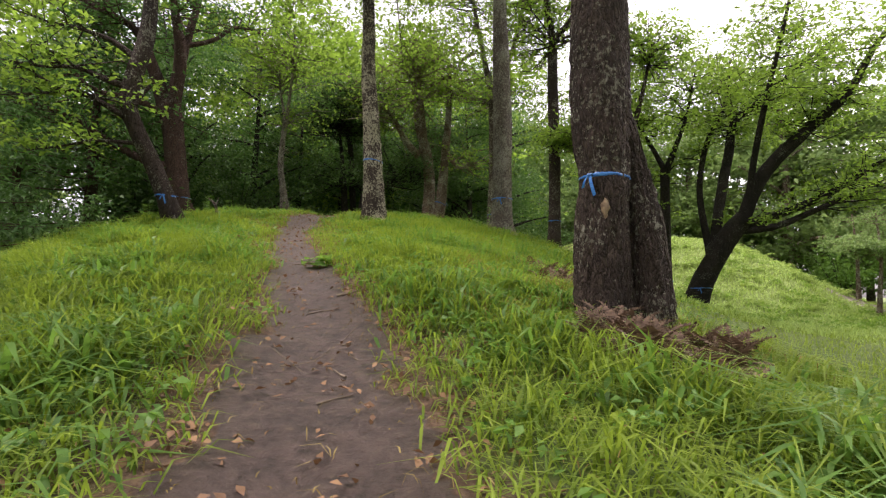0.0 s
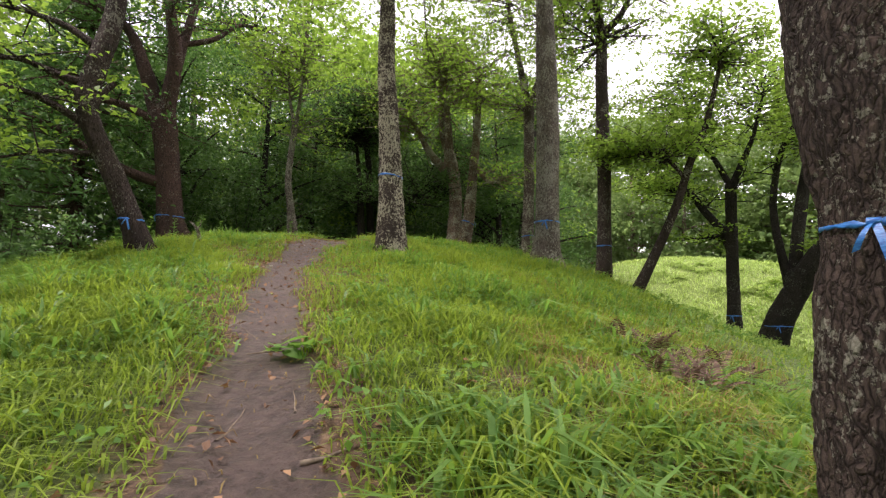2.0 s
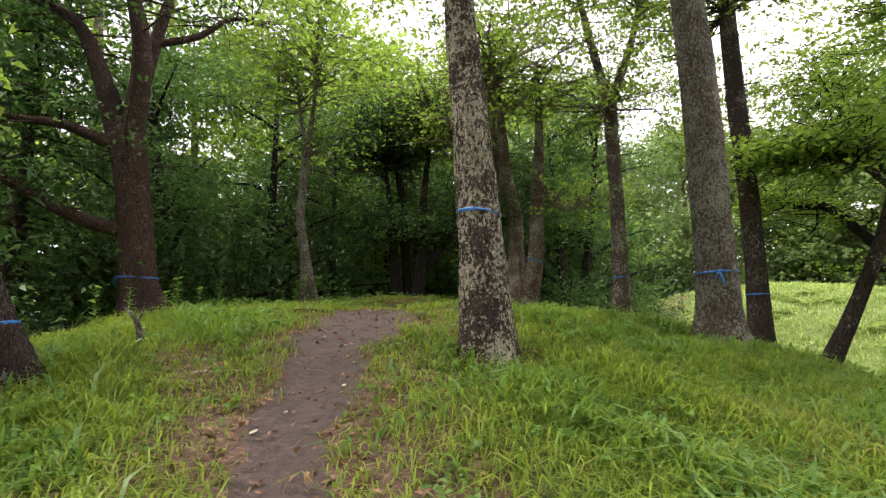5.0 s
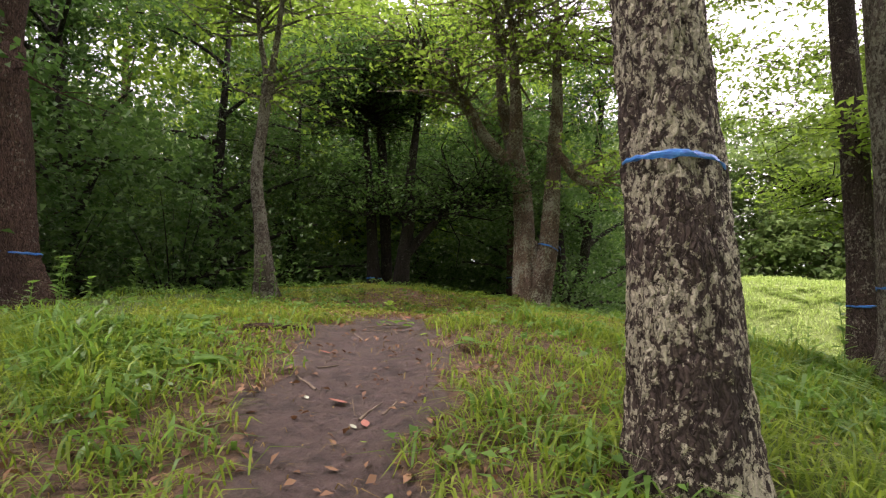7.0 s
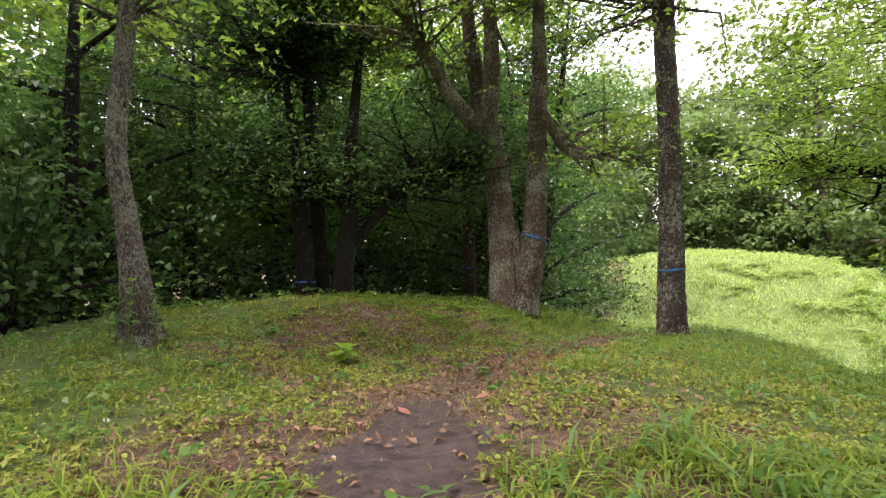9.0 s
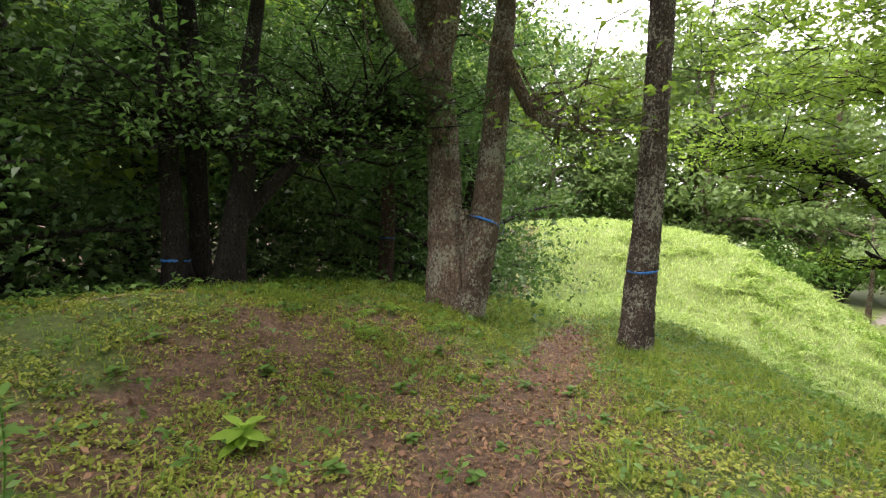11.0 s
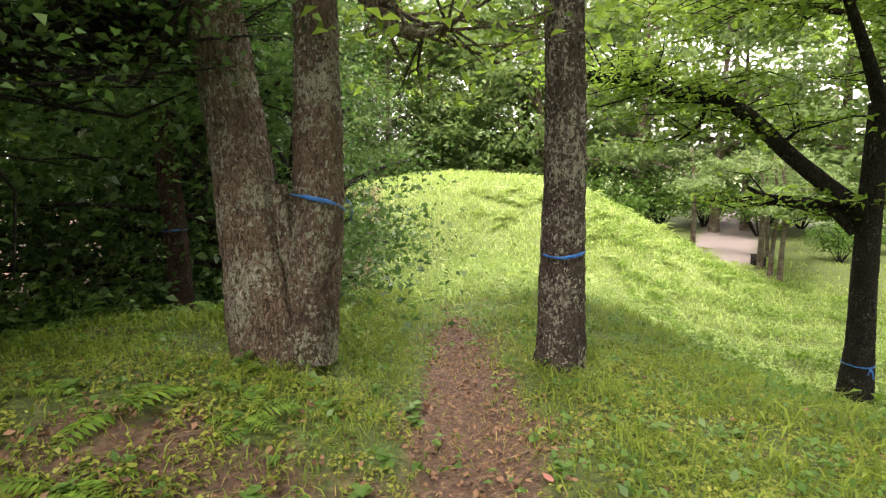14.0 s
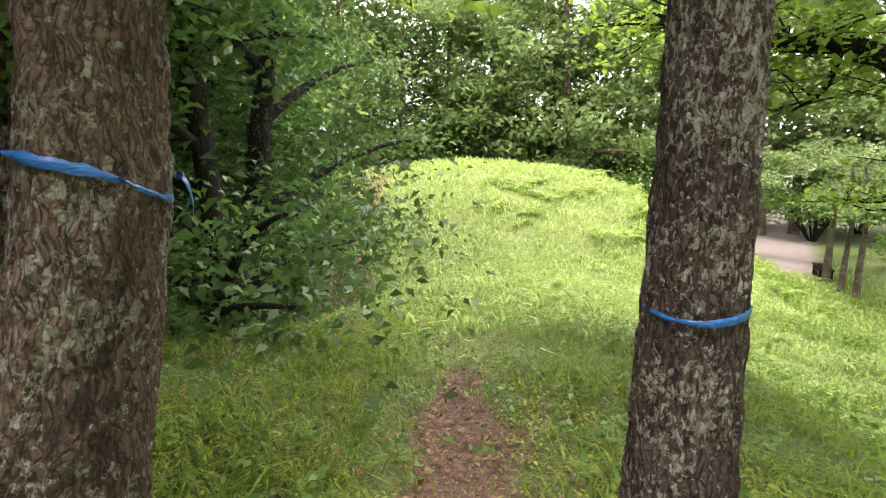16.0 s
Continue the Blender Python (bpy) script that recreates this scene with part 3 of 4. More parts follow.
RT = [
    [(1.91, 18.50, 3.63, 0.243), (1.95, 18.49, 5.28, 0.196), (1.94, 18.49, 7.67, 0.182), (1.92, 18.50, 8.74, 0.196)],
    [(1.90, 18.50, 8.57, 0.145), (1.50, 18.41, 10.39, 0.109), (1.17, 18.32, 12.01, 0.079), (0.84, 18.15, 14.62, 0.042)],
    [(1.94, 18.49, 8.57, 0.145), (2.52, 18.49, 10.08, 0.105), (2.87, 18.52, 11.38, 0.075), (3.26, 18.63, 13.90, 0.039)],
]
FK = [
    [(-0.34, 19.51, 3.51, 0.320), (-0.42, 19.54, 3.96, 0.271), (-0.42, 19.64, 4.41, 0.227), (-0.39, 19.90, 5.45, 0.216), (-0.48, 20.02, 6.54, 0.212), (-0.61, 20.02, 7.18, 0.203), (-0.89, 19.74, 8.03, 0.133), (-0.97, 19.78, 9.14, 0.090), (-1.06, 19.82, 10.49, 0.042)],
    [(-0.21, 19.43, 3.60, 0.276), (-0.05, 19.43, 4.21, 0.213), (0.01, 19.43, 4.52, 0.206), (0.09, 19.46, 5.26, 0.186), (0.17, 19.52, 6.22, 0.163), (0.22, 19.58, 7.08, 0.156), (0.28, 19.62, 7.72, 0.136), (0.32, 19.70, 8.77, 0.103), (0.35, 19.86, 10.54, 0.049)],
    [(-0.24, 19.54, 3.45, 0.215), (-0.22, 19.56, 4.10, 0.165), (-0.20, 19.58, 4.60, 0.115), (-0.20, 19.60, 4.95, 0.066)],
    [(-0.67, 19.62, 6.76, 0.159), (-0.65, 19.37, 7.48, 0.146), (-0.72, 19.16, 8.19, 0.119), (-0.87, 18.82, 9.43, 0.074), (-1.06, 18.48, 10.71, 0.035)],
    [(-0.82, 19.68, 6.68, 0.153), (-1.33, 19.63, 7.27, 0.127), (-1.62, 19.56, 7.76, 0.103), (-2.22, 19.45, 8.61, 0.066), (-2.91, 19.40, 9.35, 0.033)],
    [(0.11, 19.28, 7.01, 0.088), (0.41, 19.29, 6.52, 0.083), (0.66, 19.28, 6.21, 0.067), (0.99, 19.20, 6.15, 0.035), (1.40, 19.08, 6.35, 0.014)],
]
BK = [
    [(-0.10, 23.63, 3.09, 0.183), (-0.07, 23.62, 4.36, 0.152), (-0.11, 23.63, 6.30, 0.125), (-0.16, 23.65, 7.23, 0.111), (-0.32, 23.70, 7.86, 0.078), (-0.43, 23.73, 9.09, 0.038)],
    [(-0.15, 23.64, 6.39, 0.071), (0.15, 23.40, 7.16, 0.053), (0.35, 23.22, 7.83, 0.034)],
]
LEFT = [
    [(-5.12, 10.06, 2.53, 0.180), (-5.31, 9.92, 3.28, 0.163), (-5.53, 9.78, 3.91, 0.152), (-5.75, 9.63, 4.44, 0.141), (-5.89, 9.54, 4.90, 0.144), (-5.83, 9.58, 5.51, 0.152), (-5.71, 9.66, 6.16, 0.148), (-5.67, 9.69, 6.80, 0.134), (-5.72, 9.65, 7.87, 0.104), (-5.91, 9.53, 9.56, 0.054)],
    [(-5.82, 9.59, 4.59, 0.066), (-6.28, 9.11, 4.87, 0.045), (-6.47, 8.94, 4.92, 0.035), (-6.72, 8.70, 4.79, 0.025), (-7.18, 8.25, 4.57, 0.010)],
    [(-5.76, 9.63, 4.19, 0.047), (-6.42, 9.45, 4.17, 0.027), (-7.02, 9.30, 4.00, 0.017), (-7.46, 9.19, 3.90, 0.008)],
    [(-5.81, 9.59, 5.22, 0.073), (-6.12, 9.37, 5.27, 0.054), (-6.60, 9.04, 5.40, 0.035), (-6.88, 8.84, 5.31, 0.025), (-7.50, 8.40, 5.26, 0.010)],
    [(-5.77, 9.62, 5.79, 0.067), (-6.28, 9.45, 6.13, 0.046), (-6.66, 9.31, 6.23, 0.032), (-7.19, 9.10, 6.28, 0.019), (-7.75, 8.90, 6.42, 0.007)],
    [(-5.81, 9.59, 4.88, 0.053), (-5.68, 9.67, 5.22, 0.044), (-5.60, 9.72, 5.34, 0.038)],
]
LEFT2 = [
    [(-7.57, 15.22, 3.32, 0.434), (-7.69, 15.14, 4.03, 0.327), (-7.76, 15.10, 4.89, 0.297), (-7.88, 15.02, 6.00, 0.286), (-7.99, 14.95, 6.69, 0.306)],
    [(-8.05, 14.91, 6.61, 0.228), (-8.45, 14.81, 7.84, 0.169), (-9.01, 14.61, 9.01, 0.110), (-9.87, 14.16, 9.40, 0.064), (-10.68, 13.74, 9.76, 0.034)],
    [(-7.93, 14.99, 6.76, 0.220), (-7.66, 14.73, 8.24, 0.177), (-7.70, 14.33, 9.55, 0.108), (-7.64, 13.89, 11.18, 0.063)],
    [(-7.86, 15.04, 7.70, 0.144), (-7.70, 15.33, 9.41, 0.112), (-7.58, 15.54, 10.62, 0.079), (-7.68, 15.66, 12.25, 0.044)],
    [(-7.85, 15.04, 4.94, 0.153), (-8.61, 14.80, 5.17, 0.118), (-9.46, 14.56, 5.61, 0.096), (-10.28, 14.33, 6.14, 0.076), (-11.11, 14.08, 6.46, 0.045), (-11.97, 13.80, 6.58, 0.019)],
    [(-8.10, 14.88, 6.54, 0.119), (-8.81, 14.45, 6.84, 0.086), (-9.50, 14.03, 6.88, 0.056), (-10.10, 13.66, 7.29, 0.031)],
    [(-7.99, 14.96, 8.61, 0.087), (-7.17, 15.72, 9.23, 0.070), (-6.65, 16.25, 9.93, 0.049), (-6.02, 16.79, 10.00, 0.026)],
]
THIN = [
    [(-4.99, 16.80, 3.93, 0.185), (-5.12, 16.76, 4.75, 0.105), (-5.21, 16.73, 5.37, 0.092), (-5.18, 16.74, 6.40, 0.084), (-5.12, 16.76, 7.16, 0.092)],
    [(-5.14, 16.76, 7.11, 0.058), (-5.32, 16.80, 7.90, 0.040), (-5.48, 16.92, 9.25, 0.023)],
    [(-5.10, 16.77, 7.12, 0.058), (-4.91, 16.50, 8.16, 0.041), (-4.73, 16.07, 9.67, 0.024)],
]
DK1 = [
    [(-3.70, 20.62, 3.71, 0.189), (-3.79, 20.61, 4.65, 0.135), (-3.85, 20.60, 5.60, 0.113), (-3.94, 20.60, 6.60, 0.084), (-4.08, 20.58, 7.74, 0.059), (-4.21, 20.57, 8.99, 0.030)],
]
DK2 = [
    [(-3.44, 20.90, 3.68, 0.144), (-3.50, 20.90, 4.66, 0.123), (-3.59, 20.90, 5.90, 0.139), (-3.67, 20.89, 7.12, 0.117), (-3.76, 20.89, 7.91, 0.091), (-3.85, 20.89, 9.64, 0.038)],
]
DK3 = [
    [(-3.14, 20.31, 3.74, 0.205), (-3.06, 20.31, 4.52, 0.160), (-2.95, 20.30, 5.47, 0.133), (-2.95, 20.30, 6.41, 0.107), (-2.86, 20.30, 7.35, 0.085), (-2.77, 20.29, 8.21, 0.061), (-2.70, 20.29, 9.52, 0.031)],
    [(-3.03, 20.31, 4.60, 0.107), (-2.57, 20.42, 5.18, 0.090), (-1.94, 20.56, 5.86, 0.068), (-1.28, 20.66, 6.20, 0.049), (-0.68, 20.73, 6.27, 0.021)],
    [(-2.94, 20.30, 5.24, 0.061), (-3.35, 20.36, 5.68, 0.044), (-3.87, 20.41, 5.79, 0.025)],
]
LEAN = [
    [(3.97, 14.78, 2.34, 0.151), (4.46, 14.59, 3.41, 0.115), (4.89, 14.43, 4.52, 0.096), (5.22, 14.31, 5.62, 0.083), (5.51, 14.20, 6.41, 0.071), (5.75, 14.11, 7.46, 0.049), (5.95, 14.03, 8.58, 0.029)],
    [(5.03, 14.38, 5.26, 0.048), (4.69, 14.43, 5.67, 0.038), (3.85, 14.63, 5.85, 0.017)],
]
BLK1 = [
    [(7.72, 17.41, 1.31, 0.266), (7.72, 17.39, 2.25, 0.181), (7.72, 17.40, 3.57, 0.163), (7.72, 17.39, 4.83, 0.150), (7.73, 17.37, 5.78, 0.151)],
    [(7.73, 17.37, 5.70, 0.103), (7.41, 17.54, 6.49, 0.075), (7.11, 17.73, 7.20, 0.062), (6.80, 17.83, 8.07, 0.040), (6.43, 17.87, 9.15, 0.019)],
    [(7.74, 17.34, 5.69, 0.116), (7.97, 17.17, 6.41, 0.083), (8.17, 17.01, 7.02, 0.063), (8.41, 16.99, 7.92, 0.042), (8.68, 17.07, 9.04, 0.021)],
    [(7.72, 17.42, 4.16, 0.139), (7.64, 17.75, 4.48, 0.125), (7.47, 18.39, 5.10, 0.114), (7.32, 19.00, 5.78, 0.111), (7.21, 19.44, 6.09, 0.106), (7.05, 20.11, 6.23, 0.094), (6.90, 20.72, 6.50, 0.079), (6.76, 21.26, 6.62, 0.057), (6.64, 21.78, 6.82, 0.032)],
    [(7.24, 19.55, 6.08, 0.040), (7.28, 19.72, 5.62, 0.032), (7.26, 20.04, 5.42, 0.014)],
    [(7.69, 17.54, 3.93, 0.097), (7.74, 17.88, 4.28, 0.105), (7.75, 18.34, 4.34, 0.098), (7.76, 18.78, 4.43, 0.064), (7.79, 19.06, 4.59, 0.026)],
    [(7.62, 17.88, 7.08, 0.048), (7.59, 18.27, 7.24, 0.036), (7.54, 19.10, 7.49, 0.024)],
    [(7.46, 18.56, 5.20, 0.041), (7.65, 18.33, 5.56, 0.028), (7.68, 18.38, 5.74, 0.016)],
]
BLK2 = [
    [(8.20, 16.65, 0.81, 0.406), (8.43, 16.54, 1.72, 0.340), (8.81, 16.36, 2.62, 0.303), (9.33, 16.10, 3.59, 0.310), (9.59, 15.98, 3.94, 0.275)],
    [(9.50, 16.02, 3.76, 0.215), (10.01, 15.64, 5.24, 0.200), (10.91, 15.08, 6.38, 0.174), (11.90, 14.47, 7.53, 0.122), (12.38, 14.14, 8.63, 0.080), (12.85, 13.83, 9.46, 0.041)],
    [(9.54, 16.00, 3.67, 0.168), (10.81, 15.70, 4.14, 0.121), (11.95, 15.44, 4.67, 0.093), (13.15, 15.19, 5.49, 0.061), (14.33, 14.94, 6.17, 0.028)],
    [(9.32, 16.11, 3.50, 0.140), (10.26, 15.60, 3.61, 0.109), (11.28, 15.06, 4.10, 0.081), (12.37, 14.47, 4.69, 0.050), (13.28, 13.98, 5.26, 0.023)],
    [(8.77, 16.38, 2.62, 0.176), (9.33, 16.84, 4.79, 0.158), (9.79, 17.12, 6.23, 0.148), (10.23, 17.37, 7.58, 0.129), (11.20, 17.21, 8.26, 0.093), (12.36, 17.16, 9.47, 0.060), (13.55, 17.00, 10.32, 0.031)],
    [(8.71, 16.41, 2.62, 0.120), (8.82, 17.17, 5.39, 0.098), (9.12, 17.35, 6.49, 0.089), (9.95, 17.48, 8.28, 0.062), (10.33, 17.79, 9.94, 0.030)],
    [(9.64, 15.95, 3.94, 0.122), (9.60, 15.49, 5.45, 0.098), (9.66, 14.96, 7.05, 0.081), (9.80, 14.27, 8.99, 0.057), (9.91, 13.60, 10.93, 0.027)],
]

near_tree = tree("thick dark rough-barked tree on the path's edge, blue tape round it", T1, BARK_DARK, LEAF_OAK, 230, 2.0, tape=2.42, tail=3.9, seg=96, flare=0.1, fused=1)
tree("straight tree covered in pale lichen beside the path, blue tape", LICH, BARK_LICHEN, LEAF_OAK, 190, 2.2, extra=((-2.5, 14, 10.5, 3.2, 3, 2.0, 220),), tape=4.17, tail=1.75, loose=1.8, seg=96, flare=0.22, tilt=-0.1)
tree("straight grey-barked tree on the slope with blue tape", S2, BARK_GREY, LEAF_OAK, 190, 2.2, extra=((0.8, 14.5, 10, 2.8, 2.5, 1.8, 180), (3.2, 10.5, 9.5, 2.5, 2.5, 1.2, 150)), tape=3.8, tail=4.4, seg=36)
tree("slim dark straight tree forking high on the slope", S3, BARK_DARK, LEAF_OAK, 170, 2.0, extra=((4.6, 17.5, 9.8, 3.2, 3, 2.4, 260), (6.8, 15.0, 7.4, 2.2, 2.2, 1.4, 150), (5.6, 18.6, 7.9, 2.6, 2.2, 1.3, 170)), tape=3.65)
tree("slim lichen-spotted tree forking high beside the path", RT, BARK_SPOT, LEAF_OAK, 190, 2.0, extra=((1.6, 20.5, 10.6, 3.2, 2.6, 2.2, 220),), tape=4.28, tail=0.3, seg=96, tilt=0.1, thick=0.88, flare=0.3)
tree("big brown twin-trunked tree beside the path, blue tape", FK, BARK_BROWN, LEAF_OAK, 230, 2.0, tape=4.8, tape_on=1, tail=-0.3, tilt=-0.38, seg=96, flare=0.18, fused=2)
tree("reddish dark tree with broken limbs at the wood's edge", BK, BARK_RED, LEAF_DARK, 120, 1.3, tape=4.33)
tree("dark crooked tree leaning over the slope, blue tape", LEFT, BARK_DARK, LEAF_OAK, 75, 1.1, tape=3.25, tail=5.0, seg=32)
tree("reddish-barked spreading tree with heavy low limbs, blue tape", LEFT2, BARK_RED, LEAF_PINE, 150, 1.4, tape=4.12, tail=4.2, seg=32)
tree("thin pale-barked forking tree on the crest", THIN, BARK_GREY, LEAF_OAK, 80, 1.5, seg=24)
tree("black-barked evergreen tree at the wood's edge", DK1, BARK_BLACK, LEAF_DARK, size=0.09, per=20, twigs=190, twig_len=1.6, extra=((-5.5, 21.5, 8, 2.6, 2.2, 2.6, 420),), tape=4.1, seg=20)
tree("black-barked evergreen tree at the wood's edge", DK2, BARK_BLACK, LEAF_DARK, size=0.09, per=20, twigs=190, twig_len=1.6, seg=20)
tree("black-barked leaning evergreen tree with a long low limb", DK3, BARK_BLACK, LEAF_DARK, size=0.09, per=20, twigs=230, twig_len=1.6, extra=((-2.2, 22.5, 8.2, 2.6, 2.2, 2.4, 420),), seg=20)
tree("slender leaning dark tree on the slope", LEAN, BARK_DARK, LEAF_OAK, 150, 1.3, seg=16)
tree("dark tree in the valley with an arching mossy limb", BLK1, BARK_BLACK, LEAF_OAK, 170, 1.2, extra=((8.2, 18.8, 8.6, 2.8, 2.6, 1.4, 230),), tape=1.96, tail=4.0, seg=24)
tree("dark low-forked tree with wide spreading limbs", BLK2, BARK_BLACK, LEAF_OAK, 280, 1.2, extra=((11.8, 16.8, 8.6, 3.6, 3.0, 2.0, 320), (10.2, 13.6, 8.4, 2.6, 2.4, 1.8, 220), (9.0, 18.5, 9.2, 2.4, 2.0, 1.6, 150)), tape=1.72, tail=4.2, seg=24)

# a raw wound in the bark of the tree by the path
def wound(parent, at, out, w, h):
    n, k = 9, 13
    side = np.array((-out[1], out[0], 0.0))
    u, v = np.meshgrid(np.linspace(-1, 1, n), np.linspace(-1, 1, k))
    edge = np.clip(1 - v ** 2, 0, 1) ** 0.35 * (0.75 + 0.25 * np.sin(4 * v + 1)) + 0.12 * np.sin(9 * v + 2 * u)
    bulge = 0.032 - 0.022 * u ** 2 - 0.008 * v ** 2
    p = np.array(at) + side * (u * edge * w)[..., None] + np.array((0, 0, 1.0)) * (v * h)[..., None] + np.array(out) * bulge[..., None]
    i = np.arange(k - 1)[:, None] * n + np.arange(n - 1)[None, :]
    part("wound", shade_smooth(mesh_of("wound", p.reshape(-1, 3), np.stack((i, i + 1, i + n + 1, i + n), -1).reshape(-1, 4), RAW_WOOD)), parent, "raw pale wood where the bark is gone")


o_xy = np.array((-0.42, -0.91, 0.0))
wound(near_tree, np.array((1.36, 4.1, 2.15)) + o_xy * 0.205 - np.array(near_tree.location), o_xy, 0.036, 0.085)

# young slender trees by the valley track
SAPLINGS = (((20.6, 23.0), 0.11, 0.1), ((19.5, 22.3), 0.085, 0.45), ((18.6, 21.7), 0.09, 0.2), ((21.2, 25.9), 0.1, 0.0), ((24.5, 24.0), 0.08, -0.2))
for (sx, sy), sr, lean in SAPLINGS:
    z = gz(sx, sy)
    tree("slender young tree with pale leaves by the track", [[(sx, sy, z, sr * 1.2), (sx + lean * 0.3, sy, z + 0.9, sr), (sx + lean, sy, z + 2.4, sr * 0.7), (sx + lean * 1.1, sy + 0.2, z + 4.4, sr * 0.35)],
          [(sx + lean, sy, z + 2.2, sr * 0.45), (sx + lean - 0.8, sy - 0.4, z + 2.7, sr * 0.3), (sx + lean - 1.7, sy - 0.8, z + 2.8, 0.01)], [(sx + lean, sy, z + 2.6, sr * 0.45), (sx + lean + 0.8, sy - 0.5, z + 3.2, sr * 0.3), (sx + lean + 1.6, sy - 0.6, z + 3.4, 0.01)]],
         BARK_BROWN, LEAF_PALE, 110, 0.9, seg=12, flare=0.1, group="young trees by the track")


# ---- the woods around: a few grown kinds, repeated ----
def broadleaf(name, label, height, mat, leaf, n_limb, n_tw, size, crown_from=0.35, spreadf=0.5, per=4):
    ob = tagged(new(name), label, "tree", "woodland trees")
    h = height
    lean = rng.normal(0, 0.04, 2) * h
    tr = resample([(0, 0, -0.3, 0.032 * h ** 0.9), (0, 0, 0.5, 0.024 * h ** 0.9), (lean[0] * 0.5, lean[1] * 0.5, h * 0.5, 0.016 * h ** 0.9), (lean[0], lean[1], h * 0.95, 0.02)], 0.5)
    part("trunk", shade_smooth(mesh_of("trunk", *tube_arrays(tr, 10, 0.06), mat)), ob)
    limbs = []
    for _ in range(n_limb):
        k = int(rng.uniform(crown_from, 0.95) * (len(tr) - 1))
        p = tr[k]
        ang = rng.uniform(0, 6.3)
        ln = h * spreadf * rng.uniform(0.6, 1.1) * (1.25 - k / len(tr)) ** 0.6
        t = np.linspace(0, 1, 8)
        d = np.array((math.cos(ang), math.sin(ang), rng.uniform(0.15, 0.7)))
        limbs.append(np.column_stack((p[:3] + d * (t * ln)[:, None] + np.array((0, 0, -0.25)) * (t ** 2 * ln)[:, None], p[3] * 0.5 * (1 - 0.9 * t) + 0.008)))
    for r in limbs:
        part("limb", mesh_of("limb", *tube_arrays(r, 6), mat), ob)
    tw = branchlets(limbs, n_tw, h * 0.16)
    ends = np.concatenate([r[1:, :3] for r in tw])
    part("crown", mesh_of("crown", *spray(ends, 0.3, per, size, 0.5), leaf), ob)
    return ob


def conifer(name, label, height, mat, leaf, tiers, size):
    ob = tagged(new(name), label, "tree", "woodland trees")
    h = height
    tr = resample([(0, 0, -0.3, 0.022 * h), (0, 0, h * 0.5, 0.013 * h), (0, 0, h, 0.01)], 0.6)
    part("trunk", shade_smooth(mesh_of("trunk", *tube_arrays(tr, 10, 0.06), mat)), ob)
    limbs = []
    for _ in range(tiers):
        u = rng.uniform(0.08, 0.97)
        ang = rng.uniform(0, 6.3)
        ln = h * 0.3 * (1.05 - u) ** 0.7 * rng.uniform(0.7, 1.15)
        t = np.linspace(0, 1, 9)
        p = np.array((0, 0, u * h))
        d = np.array((math.cos(ang), math.sin(ang), 0.05))
        limbs.append(np.column_stack((p + d * (t * ln)[:, None] + np.array((0, 0, 1.0)) * ((0.22 * t ** 2 - 0.32 * t) * ln)[:, None], 0.03 * (1 - 0.9 * t) + 0.004)))
    tagged(part("bough_growth", mesh_of("bough_growth", *joined([tube_arrays(r[:: 2], 4) for r in limbs]), mat), ob), kind="stuff")
    ends = np.concatenate([r[2:, :3] for r in limbs])
    part("crown", mesh_of("crown", *spray(ends, 0.32, 9, size, 0.5, 0.22), leaf), ob)
    return ob


def bush(name, label, radius, height, leaf, n, size):
    """A leafy shrub: thin stems from one foot, leaves all over, uneven outline."""
    ob = tagged(new(name), label, "shrub", "undergrowth shrubs")
    stems = []
    for _ in range(14):
        a, e = rng.uniform(0, 6.3), rng.uniform(0.3, 1.0)
        t = np.linspace(0, 1, 7)
        d = np.array((math.cos(a) * radius * e, math.sin(a) * radius * e, height * rng.uniform(0.5, 1.05)))
        stems.append(np.column_stack((d * t[:, None] + np.array((0, 0, 0.25)) * (np.sin(t * 3.1))[:, None] - np.array((0, 0, 0.1)), 0.02 * (1 - 0.85 * t))))
    tagged(part("stem_growth", mesh_of("stem_growth", *joined([tube_arrays(r, 4) for r in stems]), BARK_BLACK), ob), kind="stuff")
    tw = branchlets(stems, n, radius * 0.55)
    ends = np.concatenate([r[1:, :3] for r in tw])
    ends = ends[ends[:, 2] > 0.05]
    part("foliage", mesh_of("foliage", *spray(ends, 0.16, 4, size, 0.6), leaf), ob)
    return ob


rng = np.random.default_rng(23)
KINDS = {
    "pine": conifer("conifer", "dark green conifer with drooping boughs in the wood", 11, BARK_RED, LEAF_PINE, 110, 0.36),
    "dark": broadleaf("evergreen_tree", "dark evergreen tree in the shade of the wood", 10, BARK_BLACK, LEAF_DARK, 16, 270, 0.23, 0.1, 0.36),
    "shade": broadleaf("evergreen_tree", "dark small-leaved evergreen tree at the edge of the wood", 9, BARK_BLACK, LEAF_DARK, 18, 480, 0.125, 0.1, 0.36, 5),
    "oak": broadleaf("broadleaf_tree", "tall green broadleaf tree in the wood", 13, BARK_BROWN, LEAF_OAK, 14, 330, 0.25, 0.35, 0.3),
    "pale": broadleaf("pale_broadleaf_tree", "pale green leafy tree beyond the mound", 11, BARK_BROWN, LEAF_PALE, 14, 290, 0.28, 0.1, 0.45),
    "far": broadleaf("distant_tree", "distant tree in the wood that closes the valley", 14, BARK_BROWN, LEAF_PALE, 10, 210, 0.6, 0.06, 0.4, 2),
    "bush": bush("shrub", "dense dark green shrub under the trees", 1.6, 2.4, LEAF_DARK, 150, 0.115),
    "hedge": bush("leafy_shrub", "light green leafy shrub at the wood's edge", 1.3, 1.7, WEED, 110, 0.12),
}
